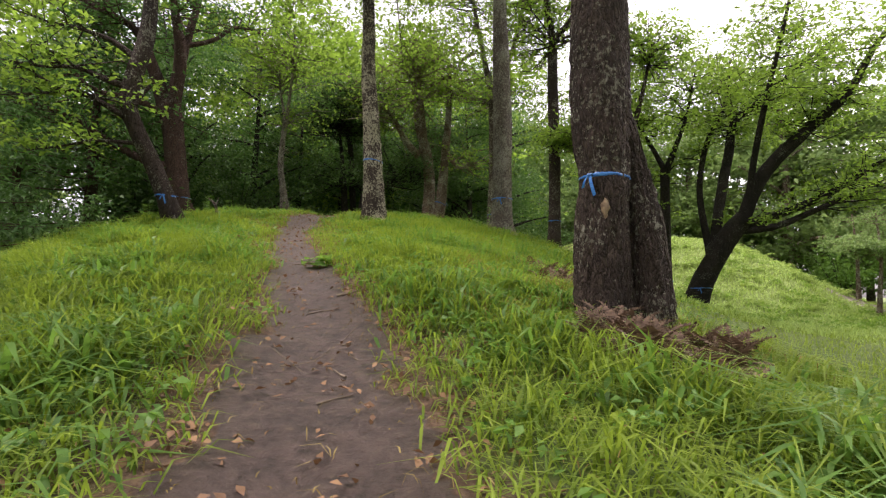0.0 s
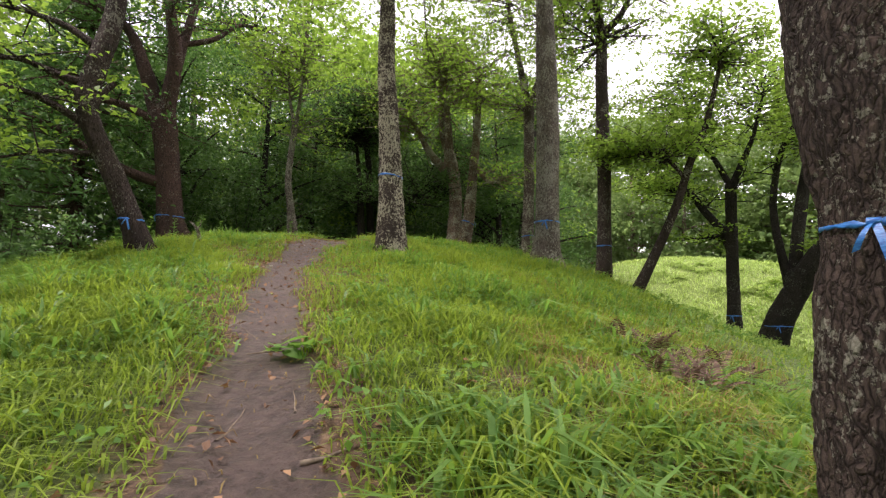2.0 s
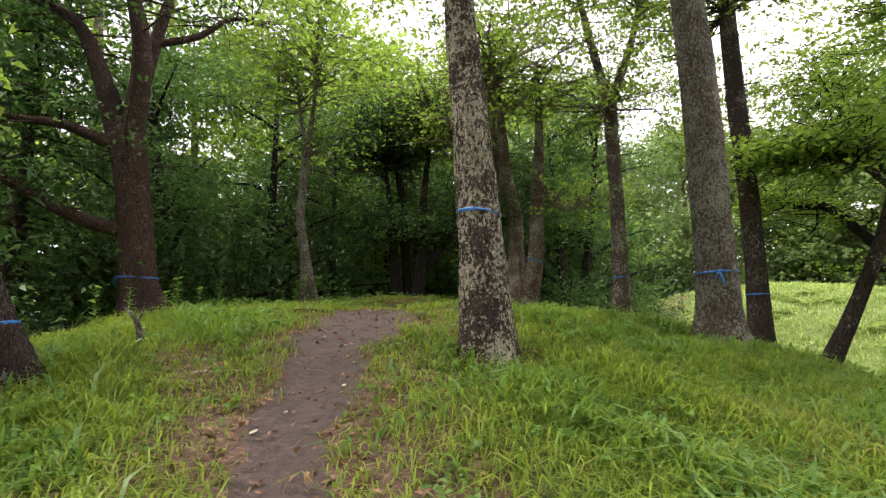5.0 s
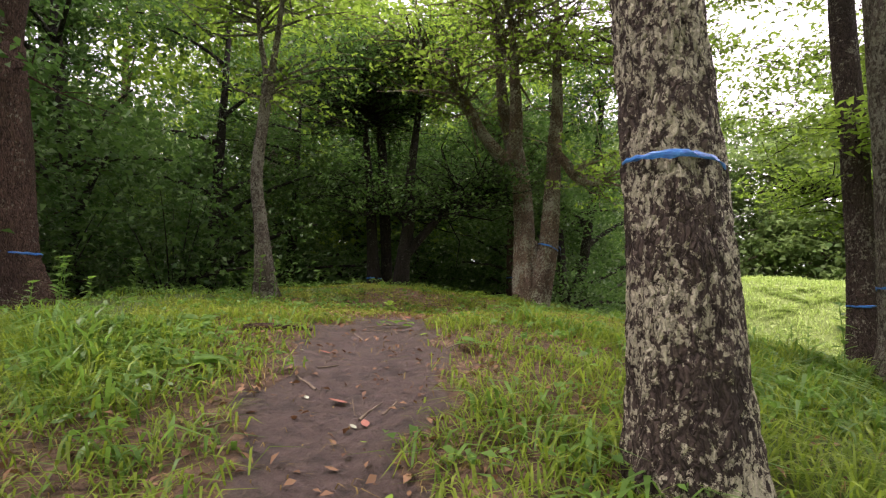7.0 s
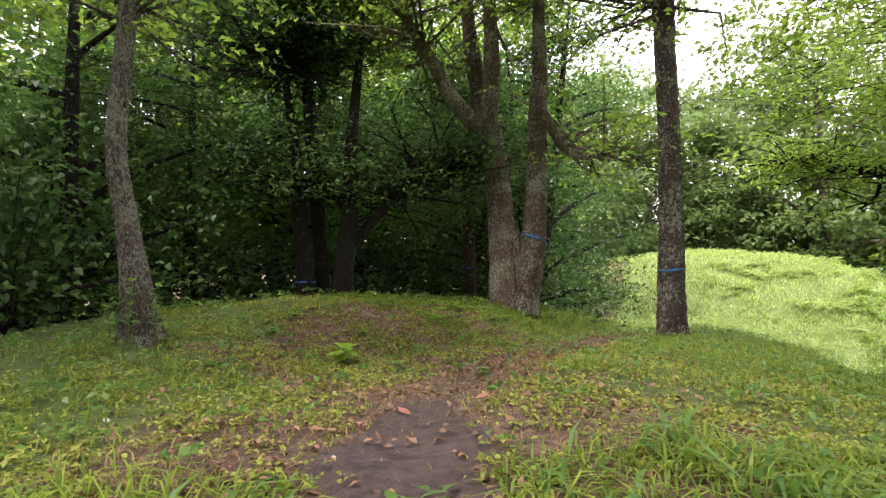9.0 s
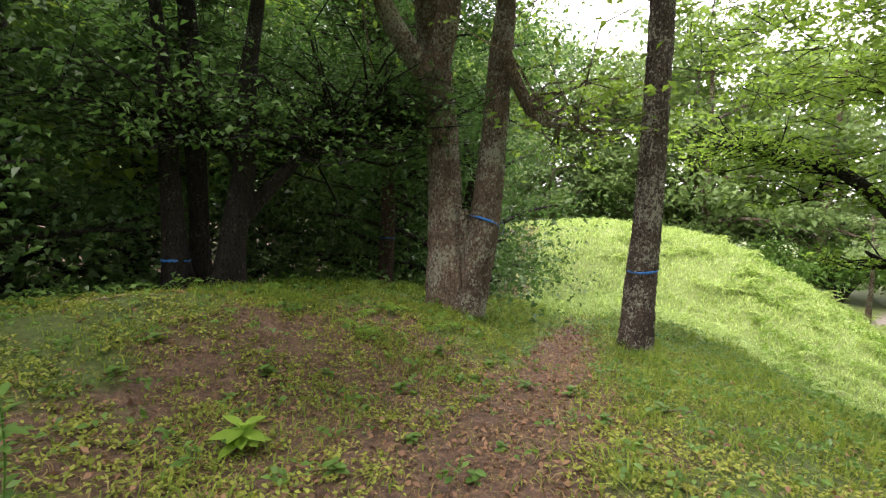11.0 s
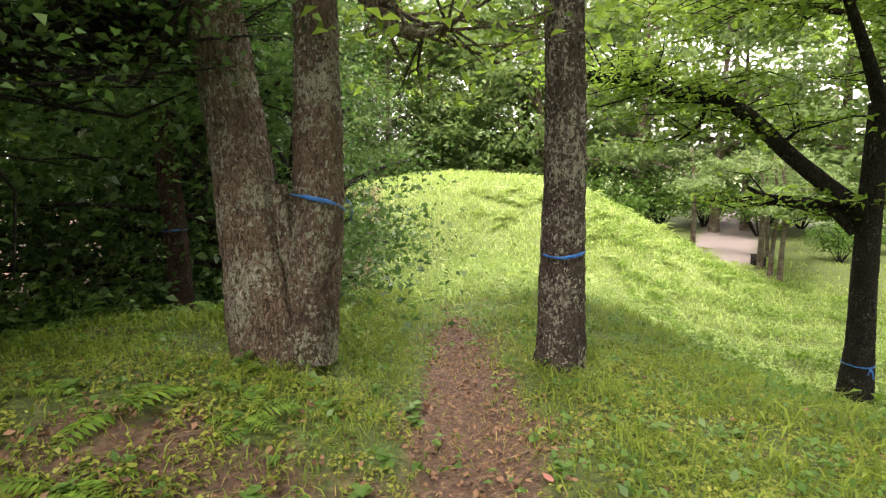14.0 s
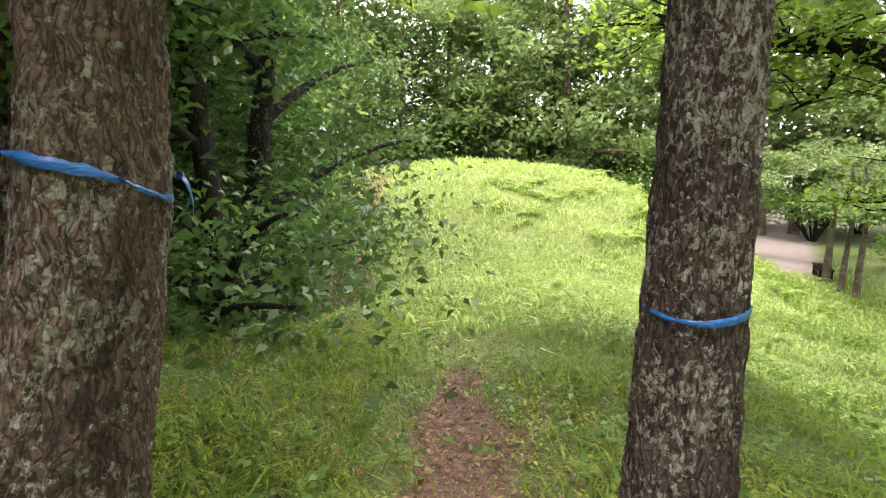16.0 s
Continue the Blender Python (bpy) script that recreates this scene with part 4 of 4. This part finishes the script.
ring = [(4 + (50 + 9 * ((k * 7) % 3)) * math.sin(radians(b)), 12 + (50 + 9 * ((k * 7) % 3)) * math.cos(radians(b))) for k, b in enumerate(np.linspace(-88, 118, 42))]
PLACES = {
    "pine": ((-12, 12), (-14, 17), (-10.5, 19), (-13, 7), (-16, 12), (-17, 21), (-9, 23), (-19, 3), (-12.5, 25), (-20, 16), (-15, 30), (-10.5, 15.5), (-9.8, 9.5), (-12, 3.5)),
    "shade": ((-6.5, 23.5), (-4.9, 24.4), (-2.5, 25.4), (1.6, 26.8), (0.9, 24.9), (1.5, 23.7), (2.3, 25.4), (-7.6, 20.8), (-3.8, 26), (-9.5, 24.5), (-9.2, 18.8), (-12, 22.5)),
    "dark": ((-5, 27), (1.5, 28.5), (-9.5, 28), (2.6, 31), (-1.5, 31), (-6, 33), (-11, 33), (0.2, 29.5), (4.5, 33.5)),
    "oak": ((-8, 38), (-1, 38), (-16, 38), (-24, 26), (-25, 12), (-23, 4), (29, 43), (-10, -9), (6, -10), (-3, -14), (13, -7), (-16, -4), (16, 8), (-2.5, 29), (-14, 23), (1.5, 36), (-9, 32), (-6.5, 30.5), (-11, 28), (-8.5, 28), (-4.2, 32), (-14, 28.5)),
    "pale": ((12, 50), (17, 48), (27, 39), (31, 34), (33, 28), (30, 47), (36, 36), (25, 50), (8, 50), (31, 29), (34, 20), (31, 14), (37, 24), (38, 12), (27, 9), (19, 52), (3, 46), (35, 5), (22, 45), (28, 42), (5.5, 40), (7.5, 46), (14, 44.5), (25, 43.5), (9.5, 45.5), (32, 38), (18, 44.8)),
    "far": ring,
    "bush": ((-9, 17.5), (-7.5, 19), (1.0, 24.4), (-8.5, 21.5), (1.6, 25.2), (-10, 13), (-10.5, 10.5), (-11, 8), (-11.5, 5), (-9.5, 16), (0, 26), (3.2, 28.5), (-6.5, 25), (4.3, 31), (-12, 15), (-13, 1.5), (-9.5, 6.5), (-14, 22), (-12, 27), (-16, 26), (-18, 19), (-8, 28), (-5, 30), (-15, 33), (-10, 36), (0, 34), (5, 36)),
    "hedge": ((-1.4, 23.5), (-3.1, 24.6), (26, 33), (29, 31.5), (24, 44), (20, 44.5), (16, 45), (12, 46), (27.5, 36), (31, 26.5), (33, 23), (8, 42), (6.2, 36), (5.6, 30.2), (27, 40), (36, 31), (38, 28), (40, 24), (34, 34), (30.5, 39.5), (22, 42.8), (10, 47), (33, 30.5), (39.5, 19), (36.5, 26), (18.5, 47), (29, 45), (25.5, 21.5), (29, 20), (33, 17)),
}
for kind, spots in PLACES.items():
    for k, (x, y) in enumerate(spots):
        s = rng.uniform(0.85, 1.2) * {"pale": 1.45, "far": 1.35, "oak": 1.25, "dark": 1.0, "hedge": 1.0 if math.hypot(x, y) < 38 else 2.1, "pine": 0.77 if x > -13 else 0.95}.get(kind, 1.0)
        m = Matrix.LocRotScale((x, y, gz(x, y) - 0.05), Euler((0, 0, rng.uniform(0, 6.3))), (s, s, s * rng.uniform(0.9, 1.15)))
        ob = KINDS[kind] if k == 0 else copy_thing(KINDS[kind], Matrix())
        ob.matrix_basis = m


# ---- grass, weeds and litter (nobody could count them) ----
rng = np.random.default_rng(31)


def blades(n_try, box, length, width, keep, mat, name, label, bend=0.5, category="grass"):
    """Bent grass blades standing on the ground where keep(x, y) allows."""
    x = rng.uniform(box[0], box[1], n_try)
    y = rng.uniform(box[2], box[3], n_try)
    ok = rng.uniform(size=n_try) < keep(x, y)
    x, y = x[ok], y[ok]
    n = len(x)
    z = ground(x, y) - 0.01
    p = np.stack((x, y, z), -1)
    ang = rng.uniform(0, 6.3, n)
    tuft = 0.75 + 0.5 * rough(x, y, 2.6, 1.0)
    L = (length * rng.uniform(0.45, 1.25, n) * np.clip(tuft, 0.35, 1.4) * (1 - 0.5 * litter_at(x, y)))[:, None]
    d = np.stack((np.cos(ang), np.sin(ang), np.zeros(n)), -1)
    sd = np.stack((-np.sin(ang), np.cos(ang), np.zeros(n)), -1) * (width * rng.uniform(0.6, 1.3, n))[:, None] * 0.5
    b = (bend * rng.uniform(0.4, 1.5, n))[:, None]
    up = np.array((0, 0, 1.0))
    m1 = p + (d * b * 0.28 + up * 0.52) * L
    m2 = p + (d * b * 0.95 + up * (0.95 - 0.35 * b)) * L
    v = np.stack((p - sd * 0.7, p + sd * 0.7, m1 + sd, m1 - sd, m2), 1).reshape(-1, 3)
    o = np.arange(n)[:, None] * 5
    f = np.concatenate((np.stack((o + 0, o + 1, o + 2), -1), np.stack((o + 0, o + 2, o + 3), -1), np.stack((o + 3, o + 2, o + 4), -1)), 1).reshape(-1, 3)
    me = shade_smooth(mesh_of(name, v, f, mat))
    return tagged(new(name, me), label, category, kind="stuff")


def green(x, y):
    ferny = np.exp(-(((x - 1.5) / 0.65) ** 2 + ((y - 3.2) / 0.6) ** 2))
    return (1 - 0.8 * ferny) * np.clip(1 - 1.15 * bare_at(x, y), 0, 1) * np.clip(1.05 - 0.8 * litter_at(x, y), 0.05, 1)


def near_path(x, y):
    return smooth(7.5, 2.5, np.abs(x - curve_at(SPINE_X, y)))


blades(250000, (-7.5, 6.5, 0.5, 13.5), 0.33, 0.011, lambda x, y: green(x, y) * near_path(x, y), GRASS, "grass", "fresh green grass on the ridge beside the path", 1.35)
blades(90000, (-6, 5.5, 0.5, 13.5), 0.4, 0.024, lambda x, y: green(x, y) ** 2 * near_path(x, y) * smooth(-0.25, 0.5, rough(x, y, 1.4, 3.0)), WEED, "broad_grass", "long broad-bladed grass in tufts", 1.3)
blades(30000, (0.2, 5, 3.5, 10), 0.3, 0.008, lambda x, y: 0.7 * smooth(0.35, 0.9, path_gap(x, y)) * smooth(-0.3, 0.4, rough(x, y, 1.7, 7.0)), STRAW, "dry_grass", "withered brown grass mixed into the slope", 1.2)
blades(75000, (-9, 7.5, 13, 24), 0.17, 0.010, lambda x, y: 0.8 * green(x, y) * near_path(x, y), GRASS, "grass", "short thin grass on the shaded top", 0.9)
blades(110000, (1, 27, 12, 46), 0.3, 0.034, lambda x, y: smooth(0.25, 0.8, sunlit_at(x, y)) * smooth(46, 38, np.hypot(x, y)), GRASS_SUNLIT, "meadow_grass", "lush grass covering the far mound, sunlight painted into its colour", 1.0)
blades(60000, (-3.5, 5, 15.2, 23.5), 0.24, 0.009, lambda x, y: green(x, y) * smooth(0.25, 0.8, path_gap(x, y)) * np.clip(0.35 + 1.2 * rough(x, y, 1.7, 6.0) + 0.3 * smooth(18, 22, y), 0, 1), GRASS, "long_grass", "long light green grass beside the worn strip", 1.2)
blades(60000, (1, 26, -4, 26), 0.26, 0.02, lambda x, y: smooth(2.0, 4, x - curve_at(SPINE_X, y)) * (1 - track_at(x, y)) * (1 - 0.6 * sunlit_at(x, y)) * smooth(24, 14, np.hypot(x - 4, y - 14)), GRASS, "grass", "green grass on the valley slope", 1.0)
blades(110000, (-5.2, 4, 1.5, 22), 0.14, 0.006, lambda x, y: np.clip(litter_at(x, y) * 1.1 - 0.15, 0, 1) * (1 - bare_at(x, y) * 0.9), STRAW, "dry_grass", "dry brown grass and straw along the path", 1.3)


def weeds(n_try, box, keep, size, per, mat, name, label, height=0.12):
    x = rng.uniform(box[0], box[1], n_try)
    y = rng.uniform(box[2], box[3], n_try)
    ok = rng.uniform(size=n_try) < keep(x, y)
    x, y = x[ok], y[ok]
    c = np.stack((x, y, ground(x, y) + height * rng.uniform(0.3, 1, len(x))), -1)
    cc = np.repeat(c, per, axis=0)
    off = rng.normal(0, 1, cc.shape) * size * 0.8
    off[:, 2] = np.abs(off[:, 2]) * 0.4
    nrm = rng.normal(0, 0.45, cc.shape) + np.array((0, 0, 1))
    nrm /= np.linalg.norm(nrm, axis=1)[:, None]
    return tagged(new(name, mesh_of(name, *leaves_at(cc + off, nrm, size, 0.6, 0.12), mat)), label, "weeds", kind="stuff")


weeds(5200, (-7, 6, 1, 22), lambda x, y: 0.8 * green(x, y), 0.06, 6, WEED, "weeds", "low broad-leaved weeds growing in the grass")
weeds(9000, (4, 18, 15, 27), lambda x, y: 0.7 * smooth(4.5, 7.5, x - curve_at(SPINE_X, y)) * smooth(0.0, 0.5, rough(x, y, 1.3, 4.0)) * (1 - track_at(x, y)), 0.1, 6, FROND, "slope_weeds", "leafy green weeds on the side of the mound", 0.25)
weeds(14000, (-5, 4, 1, 23), lambda x, y: 0.15 + 0.85 * litter_at(x, y) * (1 - 0.8 * bare_at(x, y)), 0.05, 2, DEAD_LEAF, "fallen_leaves", "scattered dead brown leaves on the ground", 0.015)
weeds(5000, (-2, 4, 14.5, 21), lambda x, y: smooth(0.45, 0.15, path_gap(x, y)), 0.03, 2, DEAD_LEAF, "fallen_leaves", "dead leaves trodden into the worn strip", 0.012)
weeds(27000, (-5.5, 3.0, 13.2, 20.5), lambda x, y: 0.9 * np.clip(0.55 + rough(x, y, 3.1, 2.0), 0, 1) * smooth(0.25, 0.6, path_gap(x, y)), 0.036, 4, CREEPER, "ground_cover", "small yellow-green creeping leaves over the litter", 0.03)


# ---- ferns, plants, fallen twigs and small things ----
def frond_mesh(name, length, mat, pairs=13, curl=0.5, wide=0.26):
    """One fern frond along +x: a thin rib that arches over, with paired leaflets."""
    t = np.linspace(0.0, 1, pairs + 2)
    rib = np.stack((t * length * (1 - 0.15 * curl), np.zeros_like(t), length * (0.75 * t - (0.55 + 0.5 * curl) * t ** 2)), -1)
    pieces = [tube_arrays(np.column_stack((rib, 0.004 * (1 - 0.8 * t) + 0.001)), 3)]
    vs, fs = [], []
    for k in range(2, pairs + 2):
        ln = length * wide * math.sin(math.pi * min(1.0, 0.18 + 0.86 * t[k])) * rng.uniform(0.85, 1.1)
        for sgn in (-1, 1):
            a = rib[k]
            w = length * 0.032
            tip = a + np.array((ln * 0.45, sgn * ln, -0.25 * ln * (0.4 + curl)))
            mid = (a + tip) / 2 + np.array((0, 0, 0.012))
            o = len(vs)
            vs += [a, mid + np.array((w, 0, 0)), tip, mid - np.array((w, 0, 0))]
            fs.append((o, o + 1, o + 2, o + 3))
    pieces.append((np.array(vs), np.array(fs)))
    return mesh_of(name, *joined([pieces[0], pieces[1]]), mat)


def fern(label, category, mat, length, n, curl, group, tilt=(-20, 15)):
    ob = tagged(new("fern"), label, category, group)
    kinds = [frond_mesh("frond", length * f, mat, curl=curl) for f in (0.8, 1.0)]
    for k in range(n):
        f = part("frond", kinds[k % 2], ob)
        f.matrix_basis = pose(0, 0, 0, rng.uniform(-12, 12), rng.uniform(*tilt), k * 360 / n + rng.uniform(-20, 20))
    return ob


def spread_out(ob, spots, lo=0.7, hi=1.2, sink=0.02):
    """The thing at the first spot, and copies of it at the others, turned and sized at random."""
    for k, (x, y) in enumerate(spots):
        s = rng.uniform(lo, hi)
        o = ob if k == 0 else copy_thing(ob, Matrix())
        o.matrix_basis = Matrix.LocRotScale((x, y, gz(x, y) - sink), Euler((0, 0, rng.uniform(0, 6.3))), (s, s, s))


def ring_of(n, cx, cy, rx, ry):
    a, r = rng.uniform(0, 6.3, n), np.sqrt(rng.uniform(0, 1, n))
    return [(cx + rx * math.cos(p) * q, cy + ry * math.sin(p) * q) for p, q in zip(a, r)]


spread_out(fern("withered brown fern at the foot of the dark tree", "fern", DEAD_FROND, 0.36, 8, 0.4, "withered ferns", (-60, -12)), ring_of(28, 1.5, 3.25, 0.6, 0.55) + ring_of(14, 1.9, 6.6, 1.1, 1.4), 0.75, 1.15)
spread_out(fern("green fern with arching fronds", "fern", FROND, 0.5, 6, 0.5, "green ferns"), [(-1.9, 19.6), (-1.5, 19.1), (-2.3, 20.4), (-1.2, 20.6), (-0.9, 18.7), (-2.7, 19.2), (-1.8, 18.5), (0.6, 4.6), (1.8, 4.9), (-3.4, 19.8), (-0.2, 21.3)] + ring_of(5, 2.2, 6.4, 0.8, 1.0))
mound_side = [(MOUND[0] + r * math.cos(a), MOUND[1] + r * math.sin(a)) for r, a in zip(rng.uniform(4.5, 12.5, 120), rng.uniform(-2.3, 0.3, 120))]
spread_out(fern("bright bracken clump on the side of the mound", "fern", BRACKEN, 0.75, 6, 0.5, "bracken on the mound"), mound_side, 0.7, 1.3)


def leaf_mesh(name, length, width, mat, curl=0.15, rows=4):
    """A broad leaf along +x, raised at its edges, drooping at the tip."""
    t = np.linspace(0, 1, rows + 1)
    w = width * 0.5 * np.sin(np.pi * np.clip(0.06 + 0.92 * t, 0, 1)) ** 0.8
    z = -curl * length * t ** 2
    lift = 0.25 * w
    v = np.concatenate((np.stack((t * length, -w, z + lift), -1), np.stack((t * length, 0 * t, z), -1), np.stack((t * length, w, z + lift), -1)))
    n = rows + 1
    i = np.arange(rows)
    return mesh_of(name, v, np.concatenate((np.stack((i, i + 1, i + n + 1, i + n), -1), np.stack((i + n, i + n + 1, i + 2 * n + 1, i + 2 * n), -1))), mat)


def plant(name, label, mat, n, length, width, height, group=""):
    """A low plant: thin stem, broad leaves all round."""
    ob = tagged(new(name), label, "plant", group)
    stem = resample([(0, 0, -0.02, 0.005), (0.01, 0.0, height * 0.5, 0.004), (0.0, 0.015, height, 0.003)], 0.05)
    part("stem", mesh_of("stem", *tube_arrays(stem, 5), mat), ob)
    me = leaf_mesh("leaf", length, width, mat)
    for k in range(n):
        f = part("leaf", me, ob)
        up = (k + 0.5) / n
        f.matrix_basis = pose(0, 0, height * (0.25 + 0.75 * up), rng.uniform(-15, 15), rng.uniform(-35, 10), k * 137.5) @ Matrix.Scale(rng.uniform(0.7, 1.15), 4)
    return ob


spread_out(plant("bright_plant", "bright lime-green leafy plant on the littered top", LIME, 16, 0.13, 0.075, 0.16), [(-3.03, 16.43)], 1.2, 1.3)
spread_out(plant("broadleaf_weed", "low weed with rounded green leaves", WEED, 9, 0.11, 0.08, 0.13, "broad-leaved weeds"),
           [(-0.98, 10.2), (-0.85, 10.45), (-1.2, 10.1), (0.25, 4.1), (0.45, 4.4), (0.1, 4.7), (0.75, 4.2), (0.6, 3.5), (0.95, 3.2), (0.8, 3.75), (0.7, 3.0), (1.1, 2.8), (1.0, 3.5), (0.5, 3.9), (0.9, 4.5), (-2.0, 4.4), (-2.4, 4.9), (-1.9, 3.3), (-2.3, 3.6), (-0.6, 17.9), (-0.9, 18.3), (-0.1, 18.6), (-0.3, 18.1), (0.2, 19.0), (-1.4, 17.6), (-1.7, 17.9), (0.35, 18.7), (1.2, 17.2), (1.7, 16.9), (-0.3, 16.9), (-1.2, 17.0), (0.7, 10.9), (1.0, 11.8), (-4.6, 12.9), (-4.4, 11.4), (-4.9, 13.7)] + ring_of(40, -2.4, 17.5, 3.2, 2.2) + ring_of(26, 0.7, 5.8, 0.9, 2.5), 0.4, 0.85)
spread_out(plant("tall_weed", "tall thin weed with light leaves on the crest", WEED, 18, 0.08, 0.04, 0.5, "tall weeds on the crest"),
           [(-5.2, 16.7), (-4.8, 16.6), (-5.35, 16.95), (-4.7, 17.0), (-5.0, 16.5), (-5.5, 16.6), (1.3, 13.2), (-4.0, 15.9), (-6.2, 15.3), (-6.6, 14.6), (-6.9, 13.8), (2.3, 15.0), (2.8, 16.0)] + ring_of(10, -6.3, 12.5, 0.9, 2.4), 0.6, 1.4)


def fallen_twig(label, at, n, length, mat, turn):
    """A torn-off leafy twig lying on the ground."""
    x, y = at
    ob = _placed("leafy_twig", (x, y, gz(x, y) + 0.015), label, "twig", "leafy twigs on the path")
    ob.rotation_euler = (0, 0, turn)
    part("stem", mesh_of("stem", *tube_arrays(resample([(-0.22, 0, 0.01, 0.006), (0, 0.02, 0.03, 0.005), (0.2, 0, 0.02, 0.003)], 0.05), 5), WOOD), ob)
    me = leaf_mesh("leaf", length, length * 0.42, mat, 0.2)
    for k in range(n):
        f = part("leaf", me, ob)
        f.matrix_basis = pose(-0.12 + 0.3 * k / n, 0, 0.03 + 0.02 * (k % 3), rng.uniform(-30, 30), rng.uniform(-25, 5), (1 if k % 2 else -1) * rng.uniform(20, 110)) @ Matrix.Scale(rng.uniform(0.7, 1.15), 4)


fallen_twig("torn-off green leafy twig lying on the muddy path", (-1.33, 5.5), 15, 0.2, WEED, 0.2)
fallen_twig("wilting bunch of green leaves beside the path", (-3.75, 11.75), 16, 0.17, WEED, 1.2)
fallen_twig("wilting bunch of green leaves beside the path", (-4.3, 12.9), 14, 0.16, WEED, 2.2)
fallen_twig("small green leafy twig on bare earth", (-2.75, 13.25), 8, 0.12, WEED, 0.4)
fallen_twig("small green leafy twig on brown litter", (-2.15, 12.35), 8, 0.13, WEED, 0.9)
fallen_twig("small green leafy twig on brown litter", (0.1, 16.2), 8, 0.13, WEED, 2.9)


def stick(label, at, length, r, mat, turn, name="stick", group="sticks on the ground"):
    x, y = at
    k = 6
    t = np.linspace(-0.5, 0.5, k)
    bend = rng.normal(0, 0.03, (k, 2)) * length
    px, py = x + t * length * math.cos(turn) + bend[:, 0], y + t * length * math.sin(turn) + bend[:, 1]
    run = np.column_stack((px - x, py - y, ground(px, py) - gz(x, y) + r * 0.6, r * (1.1 - 0.8 * (t + 0.5))))
    ob = _placed(name, (x, y, gz(x, y)), label, "stick", group)
    part("bark", mesh_of("bark", *tube_arrays(resample(run, 0.06), 7, 0.12), mat), ob)


stick("short dark red-brown log lying on bare earth", (-3.6, 12.72), 0.5, 0.032, BARK_RED, 0.25, "log", "")
stick("pale bare stick lying in the grass", (-3.5, 10.3), 0.55, 0.013, WOOD_PALE, 0.1)
stick("pale bare stick on the littered top", (-4.2, 19.2), 0.8, 0.02, WOOD_PALE, -0.1)
stick("thin dark stick on the path", (-0.75, 4.35), 0.2, 0.012, WOOD, 0.3)
for k in range(46):
    y = rng.uniform(2.2, 14)
    x = float(curve_at(SPINE_X, y)) + rng.normal(0, 0.3 if y < 10.5 else 0.6)
    stick("thin dark twig lying on the muddy path", (x, y), rng.uniform(0.08, 0.32), rng.uniform(0.003, 0.008), WOOD, rng.uniform(0, 3.1))
for k in range(26):
    stick("thin dry twig lying in the leaf litter", (rng.normal(-0.5, 1.4), rng.normal(17, 1.4)), rng.uniform(0.1, 0.4), rng.uniform(0.004, 0.008), WOOD, rng.uniform(0, 3.1))


def litter_leaf(label, mat, spots, lo, hi, name="fallen_leaf"):
    ob = tagged(new(name), label, "leaf", "single fallen leaves")
    part("blade", leaf_mesh("blade", 0.075, 0.045, mat, -0.25), ob)
    spread_out(ob, spots, lo, hi, -0.012)


path_spots = lambda n, y0, y1, w: [(float(curve_at(SPINE_X, v)) + rng.normal(0, w), v) for v in rng.uniform(y0, y1, n)]
litter_leaf("curled brown fallen leaf on the path", DEAD_LEAF, path_spots(55, 2, 14, 0.55) + ring_of(50, -0.8, 17.2, 2.6, 2.0), 0.3, 0.8)
litter_leaf("yellow-green fallen leaf on the muddy path", LIME, path_spots(12, 2, 13, 0.4), 0.6, 1.1, "green_leaf")
litter_leaf("pale grey fallen leaf on the ground", PALE_UNDER, [(-3.06, 13.73), (-2.75, 11.2), (-3.0, 10.6), (-4.3, 14.4), (-4.35, 19.0)] + path_spots(6, 8, 13, 0.3), 0.5, 0.9, "pale_leaf")
litter_leaf("reddish fallen leaf on the bare earth", PINK_LEAF, [(-2.84, 11.48), (-2.7, 11.2), (0.25, 17.3), (-0.3, 16.9)] + path_spots(8, 10, 19, 0.4), 0.8, 1.4, "red_leaf")

# a dead stub in the grass
stub = _placed("dead_stub", (-4.75, 10.9, gz(-4.75, 10.9) - 0.05), "grey dead broken stub standing in the grass", "stump", "")
part("stem", mesh_of("stem", *tube_arrays(resample([(0, 0, 0, 0.05), (0.03, 0.02, 0.18, 0.035), (-0.02, 0.0, 0.36, 0.025), (-0.16, 0.02, 0.48, 0.008)], 0.05), 10, 0.15), BARK_GREY), stub)
part("side_branch", mesh_of("side_branch", *tube_arrays(resample([(0.0, 0.0, 0.33, 0.02), (0.05, 0.0, 0.42, 0.012), (0.05, 0.02, 0.5, 0.004)], 0.05), 8, 0.1), BARK_GREY), stub)


# the low bench beside the valley track
def block(name, size, at, mat, parent, bevel=0.012):
    bm = bmesh.new()
    bmesh.ops.create_cube(bm, size=1.0)
    bmesh.ops.scale(bm, vec=size, verts=bm.verts)
    bmesh.ops.bevel(bm, geom=bm.edges[:], offset=bevel, segments=2, affect="EDGES")
    me = bpy.data.meshes.new(name)
    bm.to_mesh(me)
    bm.free()
    me.materials.append(mat)
    ob = part(name, me, parent)
    ob.location = at
    return ob


bench = _placed("bench", (21.3, 23.3, gz(21.3, 23.3) - 0.03), "low dark weathered wooden bench beside the track", "bench", "")
bench.rotation_euler = (0, 0, radians(25))
for k in range(3):
    block("seat_plank", (1.5, 0.13, 0.05), (0, -0.15 + 0.15 * k, 0.45), BARK_BLACK, bench)
for sx in (-0.55, 0.55):
    block("leg", (0.1, 0.4, 0.43), (sx, 0, 0.215), BARK_BLACK, bench)
